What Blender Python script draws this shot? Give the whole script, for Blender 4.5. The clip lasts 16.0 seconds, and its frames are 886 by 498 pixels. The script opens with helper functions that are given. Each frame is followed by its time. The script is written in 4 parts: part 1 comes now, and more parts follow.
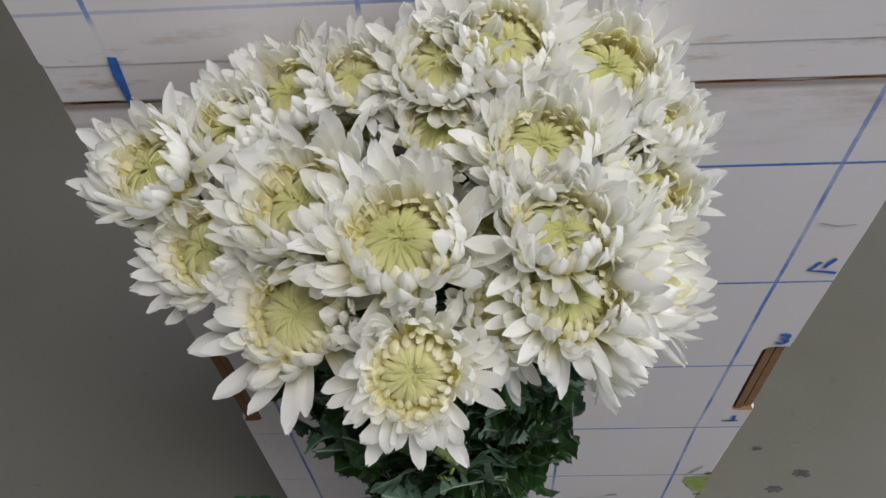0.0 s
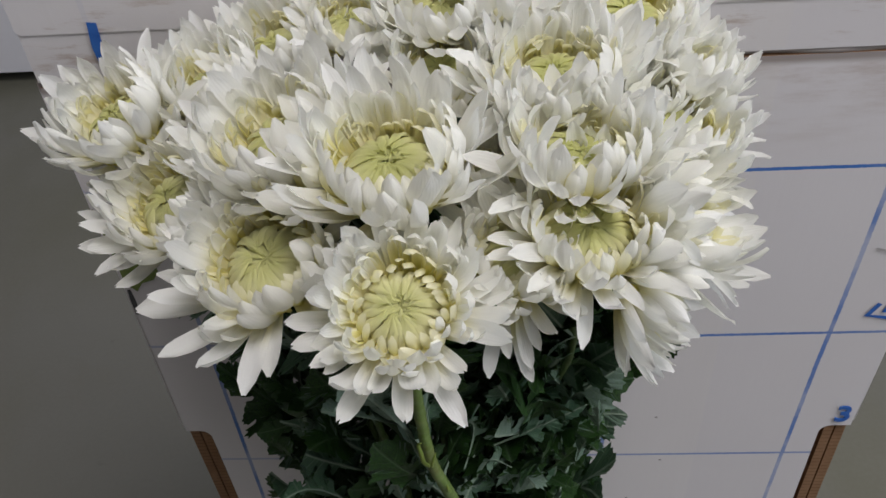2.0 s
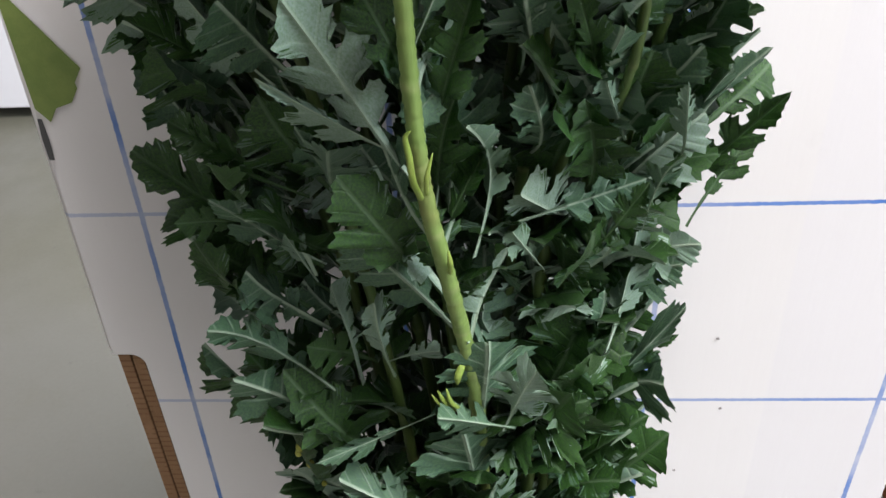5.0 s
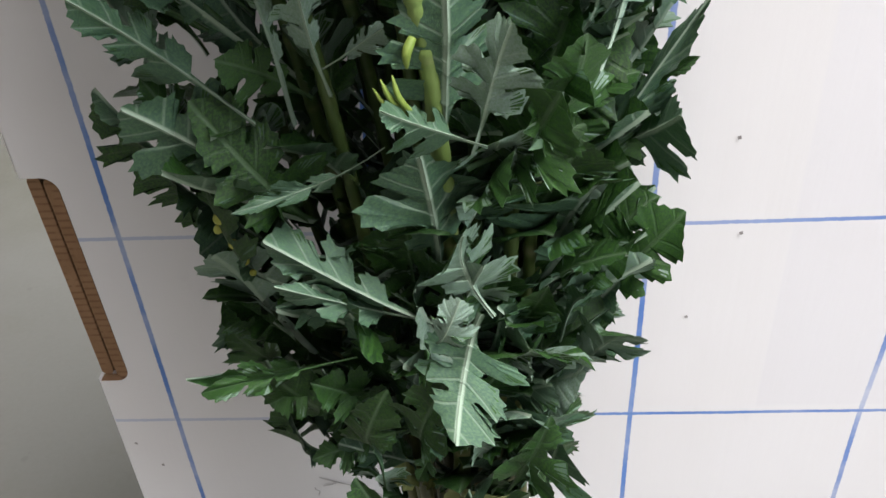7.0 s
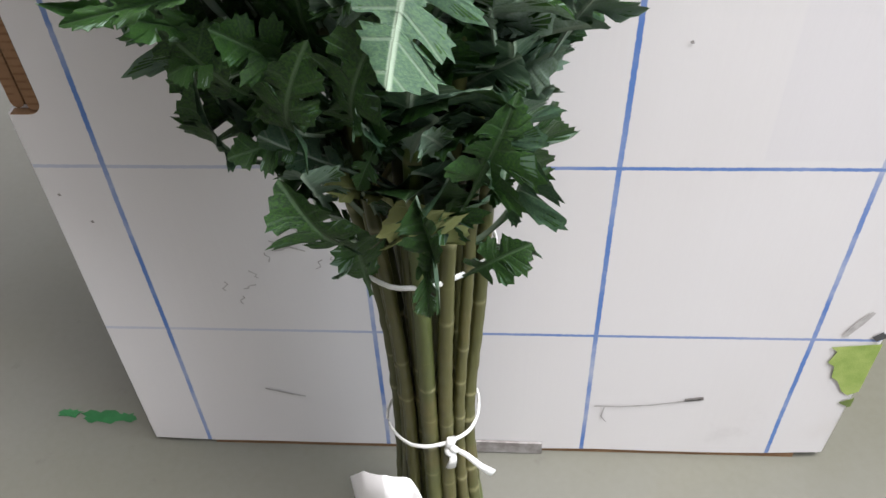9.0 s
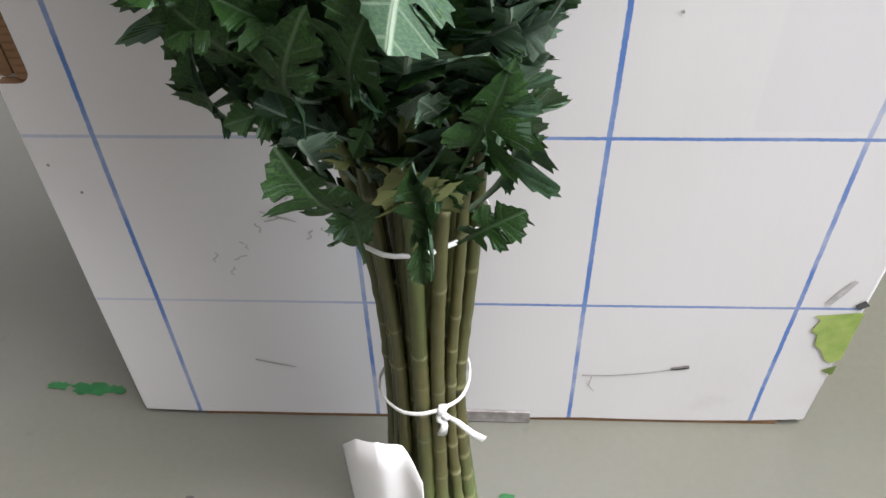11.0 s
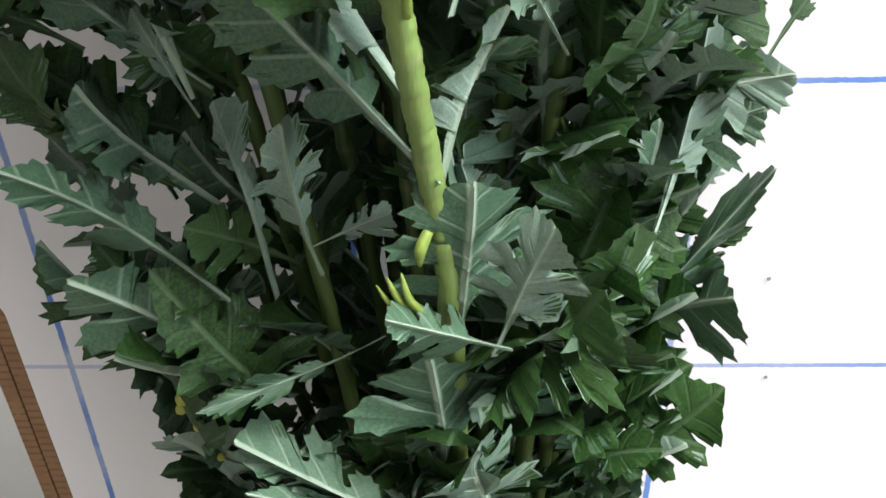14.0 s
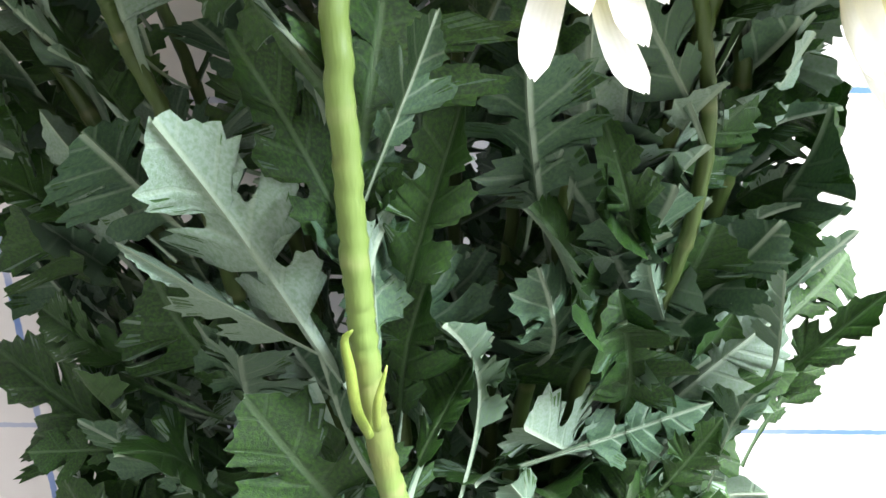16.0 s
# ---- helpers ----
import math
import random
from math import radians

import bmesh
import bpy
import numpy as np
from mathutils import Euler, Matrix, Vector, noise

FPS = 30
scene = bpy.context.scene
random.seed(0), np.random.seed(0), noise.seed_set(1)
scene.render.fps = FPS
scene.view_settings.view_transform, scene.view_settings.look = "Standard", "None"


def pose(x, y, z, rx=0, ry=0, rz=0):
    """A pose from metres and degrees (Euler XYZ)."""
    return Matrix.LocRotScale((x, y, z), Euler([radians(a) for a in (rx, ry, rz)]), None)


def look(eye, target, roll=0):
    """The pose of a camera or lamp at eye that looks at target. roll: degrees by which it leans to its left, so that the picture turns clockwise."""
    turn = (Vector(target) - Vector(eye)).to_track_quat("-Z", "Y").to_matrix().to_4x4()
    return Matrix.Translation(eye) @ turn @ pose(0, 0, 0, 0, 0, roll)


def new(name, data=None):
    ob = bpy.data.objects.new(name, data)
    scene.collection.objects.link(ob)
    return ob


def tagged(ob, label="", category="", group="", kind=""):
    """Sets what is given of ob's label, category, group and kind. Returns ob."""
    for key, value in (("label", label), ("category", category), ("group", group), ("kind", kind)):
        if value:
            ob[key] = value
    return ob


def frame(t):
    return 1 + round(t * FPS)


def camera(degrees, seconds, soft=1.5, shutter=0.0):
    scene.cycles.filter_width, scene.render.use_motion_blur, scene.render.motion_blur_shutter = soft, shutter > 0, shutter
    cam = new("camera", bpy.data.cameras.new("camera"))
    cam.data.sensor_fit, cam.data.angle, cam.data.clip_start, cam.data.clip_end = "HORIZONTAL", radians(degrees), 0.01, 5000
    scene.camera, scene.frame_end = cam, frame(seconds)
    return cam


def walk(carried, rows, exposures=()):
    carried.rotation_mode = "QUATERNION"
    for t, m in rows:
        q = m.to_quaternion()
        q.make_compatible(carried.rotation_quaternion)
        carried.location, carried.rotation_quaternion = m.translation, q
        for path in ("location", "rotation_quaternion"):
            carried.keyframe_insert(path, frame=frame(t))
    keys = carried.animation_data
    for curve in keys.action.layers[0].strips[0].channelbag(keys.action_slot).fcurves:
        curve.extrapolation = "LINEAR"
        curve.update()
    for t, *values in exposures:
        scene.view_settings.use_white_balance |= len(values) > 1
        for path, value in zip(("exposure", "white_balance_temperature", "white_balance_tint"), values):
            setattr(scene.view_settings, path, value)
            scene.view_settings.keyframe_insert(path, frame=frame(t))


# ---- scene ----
cam = camera(54.5, 16.0)
PATH = [
    (0, (-0.001, -0.249, 0.804), (-0.098, 0.879, -0.845), -5.5),
    (0.5, (0.005, -0.257, 0.791), (-0.128, 0.93, -0.813), -6.6),
    (1, (0.008, -0.269, 0.76), (-0.126, 1.032, -0.752), -6.4),
    (1.5, (0.007, -0.275, 0.736), (-0.124, 1.122, -0.689), -5.3),
    (2, (0.003, -0.279, 0.72), (-0.141, 1.184, -0.635), -5.5),
    (2.5, (-0.003, -0.288, 0.695), (-0.152, 1.227, -0.603), -4.8),
    (3, (-0.003, -0.289, 0.673), (-0.152, 1.281, -0.557), -4.0),
    (5.5, (-0.007, -0.275, 0.549), (-0.145, 1.371, -0.578), -3.6),
    (6, (-0.004, -0.275, 0.528), (-0.135, 1.379, -0.588), -3.6),
    (6.5, (-0.003, -0.27, 0.505), (-0.132, 1.396, -0.595), -3.8),
    (7, (-0.002, -0.266, 0.482), (-0.137, 1.355, -0.681), -4.3),
    (7.5, (-0.003, -0.267, 0.453), (-0.13, 1.284, -0.803), -4.1),
    (8, (-0.001, -0.259, 0.437), (-0.123, 1.242, -0.879), -3.5),
    (8.5, (0.005, -0.257, 0.422), (-0.135, 1.198, -0.942), -3.7),
    (9, (0.007, -0.257, 0.412), (-0.124, 1.156, -0.997), -3.1),
    (11.5, (0.001, -0.261, 0.412), (-0.084, 1.115, -1.038), -2.1),
    (12, (-0.002, -0.247, 0.427), (-0.08, 1.2, -0.953), -2.0),
    (12.5, (-0.002, -0.239, 0.439), (-0.085, 1.265, -0.877), -2.6),
    (13, (-0.007, -0.229, 0.456), (-0.083, 1.33, -0.795), -2.2),
    (13.5, (-0.007, -0.222, 0.475), (-0.086, 1.399, -0.695), -2.1),
    (14, (-0.011, -0.223, 0.489), (-0.081, 1.462, -0.586), -1.7),
    (14.5, (-0.01, -0.225, 0.5), (-0.096, 1.526, -0.463), -0.9),
    (15, (-0.008, -0.217, 0.508), (-0.109, 1.58, -0.364), -1.5),
    (15.5, (-0.008, -0.218, 0.522), (-0.146, 1.606, -0.287), -2.3),
    (16, (-0.007, -0.22, 0.544), (-0.127, 1.639, -0.184), -1.6),
]
EXPOSURES = [(0.0, -1.36, 6420, 12), (3.2, -1.3, 6420, 12), (5.3, 0.45, 6500, 10), (7.0, 0.32, 6500, 10), (9.0, 0.12, 6500, 10), (11.5, 0.06, 6500, 10), (13.0, 0.34, 6500, 10), (14.5, 0.98, 6500, 10), (16.0, 1.55, 6500, 10)]
walk(cam, [(t, look(eye, target, roll)) for t, eye, target, roll in PATH], EXPOSURES)

# ---- light ----
world = bpy.data.worlds.new("world")
scene.world = world
world.use_nodes = True
world.node_tree.nodes["Background"].inputs[0].default_value = (0.75, 0.85, 1.0, 1)
world.node_tree.nodes["Background"].inputs[1].default_value = 0.3


def lamp(name, m, wide, high, power, colour):
    data = bpy.data.lights.new(name, "AREA")
    data.shape, data.size, data.size_y, data.energy, data.color = "RECTANGLE", wide, high, power, colour
    ob = new(name, data)
    ob.matrix_world = m
    return ob


lamp("window_daylight", look((1.90, -0.75, 1.45), (0.0, -0.55, 0.90)), 1.3, 1.2, 62, (0.86, 0.92, 1.0))
lamp("ceiling_lamp_light", look((0.60, -0.60, 2.36), (0.60, -0.60, 0.0)), 1.0, 0.8, 90, (1.0, 0.965, 0.98))


# ---- materials ----
class Nodes:
    """A small helper to write node materials as formulas."""

    def __init__(self, name, rough=0.6, spec=0.4):
        self.mat = bpy.data.materials.new(name)
        self.mat.use_nodes = True
        self.tree = self.mat.node_tree
        self.bsdf = self.tree.nodes["Principled BSDF"]
        self.bsdf.inputs["Roughness"].default_value = rough
        self.bsdf.inputs["Specular IOR Level"].default_value = spec
        self.coord = self.tree.nodes.new("ShaderNodeTexCoord")

    def put(self, socket, value):
        if isinstance(value, bpy.types.NodeSocket):
            self.tree.links.new(value, socket)
        elif isinstance(value, tuple) and len(value) == 3 and socket.type == "RGBA":
            socket.default_value = (*value, 1)
        else:
            socket.default_value = value

    def m(self, op, a, b=0.0, c=0.0, clamp=False):
        n = self.tree.nodes.new("ShaderNodeMath")
        n.operation, n.use_clamp = op, clamp
        for s, v in zip(n.inputs, (a, b, c)):
            self.put(s, v)
        return n.outputs[0]

    def ramp(self, v, lo, hi, a=0.0, b=1.0):
        n = self.tree.nodes.new("ShaderNodeMapRange")
        n.interpolation_type = "SMOOTHSTEP"
        for s, x in zip(n.inputs, (v, lo, hi, a, b)):
            self.put(s, x)
        return n.outputs[0]

    def noise(self, scale, vec=None, detail=4.0, rough=0.55, stretch=None):
        n = self.tree.nodes.new("ShaderNodeTexNoise")
        n.inputs["Scale"].default_value, n.inputs["Detail"].default_value, n.inputs["Roughness"].default_value = scale, detail, rough
        vec = vec or self.coord.outputs["Object"]
        if stretch:
            k = self.tree.nodes.new("ShaderNodeMapping")
            k.inputs["Scale"].default_value = stretch
            self.tree.links.new(vec, k.inputs["Vector"])
            vec = k.outputs[0]
        self.tree.links.new(vec, n.inputs["Vector"])
        return n.outputs[0]

    def mix(self, f, a, b):
        n = self.tree.nodes.new("ShaderNodeMix")
        n.data_type = "RGBA"
        for s, v in ((n.inputs[0], f), (n.inputs[6], a), (n.inputs[7], b)):
            self.put(s, v)
        return n.outputs[2]

    def xyz(self, socket):
        n = self.tree.nodes.new("ShaderNodeSeparateXYZ")
        self.tree.links.new(socket, n.inputs[0])
        return n.outputs

    def random(self):
        return self.tree.nodes.new("ShaderNodeObjectInfo").outputs["Random"]

    def bump(self, height, strength, distance=0.001):
        n = self.tree.nodes.new("ShaderNodeBump")
        n.inputs["Strength"].default_value, n.inputs["Distance"].default_value = strength, distance
        self.tree.links.new(height, n.inputs["Height"])
        self.tree.links.new(n.outputs[0], self.bsdf.inputs["Normal"])
        return n.outputs[0]

    def colour(self, value):
        self.put(self.bsdf.inputs["Base Color"], value)
        return self

    def translucent(self, value, share, normal=None):
        t = self.tree.nodes.new("ShaderNodeBsdfTranslucent")
        self.put(t.inputs["Color"], value)
        if normal:
            self.tree.links.new(normal, t.inputs["Normal"])
        mixer = self.tree.nodes.new("ShaderNodeMixShader")
        mixer.inputs[0].default_value = share
        self.tree.links.new(self.bsdf.outputs[0], mixer.inputs[1])
        self.tree.links.new(t.outputs[0], mixer.inputs[2])
        self.tree.links.new(mixer.outputs[0], self.tree.nodes["Material Output"].inputs["Surface"])
        return self


def plain(name, a, b, scale, rough=0.6, spec=0.3, bump=0.2, fine=None):
    n = Nodes(name, rough, spec)
    big, small = n.noise(scale), n.noise(fine or scale * 12)
    n.colour(n.mix(n.m("MULTIPLY_ADD", small, 0.35, n.m("MULTIPLY", n.ramp(big, 0.3, 0.7), 0.7)), a, b))
    n.bump(small, bump)
    return n.mat


def card_white():
    n = Nodes("white_card", 0.55, 0.3)
    x, _, z = n.xyz(n.coord.outputs["Object"])
    wob = n.m("MULTIPLY", n.m("SUBTRACT", n.noise(7.0, detail=2), 0.5), 0.0018)
    grain, stain, blot = n.noise(260.0), n.noise(9.0), n.noise(3.2, stretch=(1, 1, 0.5))
    base = n.mix(n.ramp(blot, 0.35, 0.7), (0.665, 0.645, 0.645), (0.605, 0.578, 0.565))
    base = n.mix(n.m("MULTIPLY", n.ramp(stain, 0.62, 0.8), 0.25), base, (0.52, 0.47, 0.43))
    # tape and old glue strip on one side, slightly greyer
    strip = n.m("MULTIPLY", n.ramp(x, 0.1045, 0.106), n.ramp(z, 0.203, 0.205))
    base = n.mix(n.m("MULTIPLY", strip, 0.38), base, (0.60, 0.58, 0.60))
    # dirt along the fold
    fold = n.m("MULTIPLY", n.ramp(z, 0.500, 0.549), n.ramp(z, 0.556, 0.552))
    base = n.mix(n.m("MULTIPLY", fold, n.ramp(n.noise(24.0, stretch=(0.6, 1, 3), detail=7.0, rough=0.65), 0.42, 0.68, 0.0, 0.65), clamp=True), base, (0.34, 0.25, 0.19))
    # narrow dark line along the crease
    crease_line = n.m("MULTIPLY", n.ramp(n.m("ABSOLUTE", n.m("SUBTRACT", z, 0.551)), 0.004, 0.0005), 0.75)
    base = n.mix(crease_line, base, (0.20, 0.16, 0.14))
    # blue marker grid, 10 cm squares
    dx = n.m("ABSOLUTE", n.m("SUBTRACT", n.m("FLOORED_MODULO", n.m("ADD", n.m("ADD", n.m("SUBTRACT", n.m("SUBTRACT", x, n.m("MULTIPLY", n.m("MAXIMUM", x, 0.0), n.m("MULTIPLY", n.m("MAXIMUM", n.m("SUBTRACT", z, 0.2), 0.0), 0.20))), n.m("MULTIPLY", n.m("SUBTRACT", z, 0.2), n.ramp(x, 0.0, -0.05, 0.0, 0.013))), n.m("SUBTRACT", wob, n.m("MULTIPLY", n.ramp(x, 0.02, 0.04), n.ramp(x, 0.09, 0.06, 0.0, 0.0022)))), 1.0), 0.1), 0.05))
    dz = n.m("ABSOLUTE", n.m("SUBTRACT", n.m("FLOORED_MODULO", n.m("ADD", n.m("MULTIPLY_ADD", wob, 0.6, z), 1.05), 0.1), 0.05))
    rough_edge = n.m("MULTIPLY", n.m("SUBTRACT", n.noise(420.0, detail=2), 0.5), 0.0007)
    up = n.ramp(n.m("ADD", dx, rough_edge), 0.00125, 0.00085)
    across = n.m("MULTIPLY", n.ramp(n.m("ADD", dz, rough_edge), 0.0010, 0.00065), n.ramp(z, 0.04, 0.05))
    worn = n.ramp(n.noise(22.0, detail=5), 0.30, 0.60, 0.35, 0.92)
    streak = n.ramp(n.noise(5.0, stretch=(1, 1, 1.0)), 0.35, 0.65, 0.55, 1.0)
    side = n.ramp(x, -0.10, 0.0, 0.45, 1.0)
    faded = n.ramp(n.m("ABSOLUTE", n.m("SUBTRACT", z, 0.584)), 0.008, 0.016, 0.12, 1.0)
    ink = n.m("MAXIMUM", n.m("MULTIPLY", n.m("MULTIPLY", up, worn), faded), n.m("MULTIPLY", n.m("MULTIPLY", across, streak), n.m("MULTIPLY", side, n.ramp(n.noise(30.0), 0.2, 0.5, 0.7, 1.0))))
    blue = n.mix(n.noise(12.0), (0.025, 0.105, 0.40), (0.055, 0.18, 0.46))
    # rubbed brown spots and lines on the crease band, and smudges on the flat card
    band = n.m("MULTIPLY", n.ramp(z, 0.549, 0.556), n.ramp(z, 0.600, 0.578))
    rub = n.ramp(n.noise(34.0, stretch=(0.45, 1, 2.2), detail=8.0, rough=0.7), 0.54, 0.66, 0.0, 0.6)
    base = n.mix(n.m("MULTIPLY", band, rub), base, (0.33, 0.23, 0.16))
    smudge = n.ramp(n.noise(13.0, detail=7.0, rough=0.7), 0.60, 0.74, 0.0, 0.22)
    base = n.mix(smudge, base, (0.45, 0.42, 0.42))
    n.colour(n.mix(ink, base, blue))
    n.bump(n.m("MULTIPLY_ADD", grain, 0.3, n.noise(20.0, stretch=(5, 1, 0.2))), 0.16)
    return n.mat


def card_edge():
    n = Nodes("brown_corrugated_edge", 0.85, 0.1)
    z = n.xyz(n.coord.outputs["Object"])[2]
    hole = n.m("MULTIPLY", n.ramp(n.m("SINE", n.m("MULTIPLY", z, 1900.0)), 0.3, 0.9, 0.0, 0.42), n.ramp(n.noise(160.0), 0.35, 0.5))
    n.colour(n.mix(hole, n.mix(n.noise(70.0), (0.17, 0.092, 0.048), (0.29, 0.175, 0.10)), (0.10, 0.05, 0.025)))
    n.bump(n.noise(300.0), 0.4)
    return n.mat


def petal_mat(name, root, tip, lo, hi, share):
    n = Nodes(name, 0.5, 0.28)
    u, v, _ = n.xyz(n.coord.outputs["UV"])
    line = n.m("SINE", n.m("MULTIPLY", u, 44.0))
    c = n.mix(n.ramp(v, lo, hi), root, tip)
    c = n.mix(n.m("MULTIPLY", n.random(), 0.2), c, n.mix(0.35, c, root))
    c = n.mix(n.m("MULTIPLY", n.ramp(n.noise(300.0), 0.5, 0.8), 0.12), c, (0.62, 0.60, 0.42))
    n.colour(c)
    nor = n.bump(n.m("MULTIPLY_ADD", n.noise(500.0), 0.5, line), 0.09, 0.0004)
    n.translucent(c, share, nor)
    return n.mat


def leaf_mat(name, a, b, vein, rough, share, light):
    n = Nodes(name, rough, 0.34)
    u, v, _ = n.xyz(n.coord.outputs["UV"])
    au = n.m("ABSOLUTE", n.m("SUBTRACT", u, 0.5))
    mid = n.ramp(au, 0.024, 0.009)
    side = n.m("ABSOLUTE", n.m("SUBTRACT", n.m("FLOORED_MODULO", n.m("SUBTRACT", v, 0.2125), 0.155), 0.0775))
    lateral = n.m("MULTIPLY", n.ramp(side, 0.013, 0.004), n.ramp(au, 0.44, 0.2))
    fine = n.noise(420.0, detail=3)
    c = n.mix(n.ramp(n.random(), 0.3, 1.0), a, b)
    c = n.mix(n.ramp(n.noise(70.0), 0.35, 0.70, 0.0, 0.6), c, n.mix(0.5, a, light))
    n.colour(n.mix(n.m("MAXIMUM", n.m("MULTIPLY", mid, 0.85), n.m("MULTIPLY", lateral, 0.30)), c, vein))
    h = n.m("MULTIPLY_ADD", fine, 0.5, n.m("MAXIMUM", mid, n.m("MULTIPLY", lateral, 0.8)))
    nor = n.bump(n.m("ADD", h, n.noise(130.0)), 0.40, 0.0006)
    n.translucent(n.mix(0.5, c, light), share, nor)
    return n.mat


def stem_mat(name, k):
    n = Nodes(name, 0.45, 0.4)
    z = n.xyz(n.coord.outputs["Object"])[2]
    node = n.xyz(n.coord.outputs["UV"])[0]
    low = n.mix(n.noise(90.0, stretch=(1, 1, 0.12)), (0.034, 0.042, 0.010), (0.105, 0.108, 0.034))
    # k below 1 puts the bunch's inner shade into the green
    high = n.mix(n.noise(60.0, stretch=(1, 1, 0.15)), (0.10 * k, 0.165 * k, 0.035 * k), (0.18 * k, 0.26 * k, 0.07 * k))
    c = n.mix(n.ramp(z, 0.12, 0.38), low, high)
    c = n.mix(n.m("MULTIPLY", n.ramp(n.noise(45.0), 0.5, 0.72), 0.5), c, (0.15, 0.11, 0.04))
    c = n.mix(n.m("MULTIPLY", n.ramp(z, 0.085, 0.02), 0.6), c, (0.17, 0.28, 0.085))
    c = n.mix(n.m("MULTIPLY", n.random(), 0.4), c, (0.12, 0.10, 0.035))
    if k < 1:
        # shade among the leaves, painted over the upper stem
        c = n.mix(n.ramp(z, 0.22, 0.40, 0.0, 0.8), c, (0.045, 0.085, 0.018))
    n.colour(n.mix(n.m("MULTIPLY", n.m("MULTIPLY", n.ramp(node, 0.35, 0.95), n.ramp(z, 0.40, 0.25, 0.25, 1.0)), n.ramp(n.noise(260.0), 0.3, 0.6, 0.3, 0.85)), c, (0.34, 0.32, 0.17)))
    n.bump(n.noise(240.0, stretch=(1, 1, 0.12)), 0.5)
    return n.mat


CARD = card_white()
CARD_EDGE = card_edge()
PETAL_WHITE = petal_mat("petal_white", (0.90, 0.84, 0.38), (0.95, 0.95, 0.92), 0.08, 0.66, 0.54)
PETAL_CREAM = petal_mat("petal_cream", (0.86, 0.80, 0.26), (0.94, 0.92, 0.74), 0.15, 0.95, 0.54)
PETAL_YELLOW = petal_mat("petal_yellow_green", (0.90, 0.88, 0.62), (0.66, 0.66, 0.29), 0.35, 1.0, 0.5)
PETAL_EYE = petal_mat("petal_eye", (0.89, 0.87, 0.56), (0.62, 0.63, 0.25), 0.30, 1.0, 0.5)
LEAF_TOP = leaf_mat("leaf_top", (0.010, 0.028, 0.012), (0.030, 0.070, 0.026), (0.08, 0.14, 0.065), 0.42, 0.26, (0.11, 0.30, 0.02))
LEAF_UNDER = leaf_mat("leaf_underside", (0.050, 0.100, 0.066), (0.270, 0.360, 0.300), (0.34, 0.43, 0.32), 0.42, 0.20, (0.18, 0.34, 0.12))
LEAF_OLD = leaf_mat("leaf_yellowing", (0.26, 0.28, 0.10), (0.33, 0.36, 0.15), (0.45, 0.46, 0.25), 0.6, 0.2, (0.36, 0.40, 0.12))
STEM = stem_mat("stem_green", 1.0)
STEM_SHADED = stem_mat("stem_shaded_green", 0.32)
CALYX = plain("calyx_green", (0.08, 0.15, 0.04), (0.15, 0.24, 0.07), 200)
SHOOT = plain("shoot_yellow_green", (0.13, 0.20, 0.03), (0.22, 0.28, 0.06), 300, 0.45)
BAND = plain("white_plastic_band", (0.82, 0.82, 0.80), (0.70, 0.70, 0.66), 60, 0.35, 0.5, 0.3)
PAPER = plain("white_paper", (0.84, 0.83, 0.82), (0.78, 0.77, 0.76), 25, 0.6, 0.3, 0.1)
INK = plain("blue_marker", (0.02, 0.09, 0.36), (0.04, 0.15, 0.46), 120, 0.5)
PENCIL = plain("pencil_grey", (0.30, 0.28, 0.27), (0.48, 0.46, 0.45), 200, 0.6)
SCUFF = plain("dark_scuff", (0.16, 0.14, 0.13), (0.35, 0.33, 0.32), 150, 0.7)
PRINT = plain("printed_leaf_green", (0.20, 0.30, 0.06), (0.36, 0.44, 0.13), 90, 0.5)
PRINT_DARK = plain("printed_leaf_dark", (0.11, 0.16, 0.04), (0.17, 0.22, 0.06), 90, 0.5)
STAIN = plain("floor_stain", (0.045, 0.042, 0.04), (0.085, 0.08, 0.075), 90, 0.7)
PAINT_GREEN = plain("green_paint_stain", (0.015, 0.10, 0.03), (0.03, 0.15, 0.05), 60, 0.5)
# dim grey, so the unseen walls and ceiling bounce little light
WALL = plain("wall_bounce_grey", (0.33, 0.32, 0.32), (0.27, 0.26, 0.26), 4, 0.7, 0.2, 0.1, 90)
CABINET = plain("white_laminate", (0.74, 0.74, 0.77), (0.70, 0.70, 0.73), 6, 0.35, 0.4, 0.05, 200)
SLOT_DARK = plain("slot_shadow_brown", (0.07, 0.03, 0.015), (0.11, 0.05, 0.025), 60, 0.9)
# near-black for the shade under the cabinet and for dark print
DARK = plain("dark_shade_and_print", (0.05, 0.05, 0.05), (0.08, 0.08, 0.08), 20, 0.8)
FLAP_GREY = plain("grey_tape", (0.42, 0.39, 0.38), (0.30, 0.26, 0.24), 30, 0.35, 0.4, 0.2)


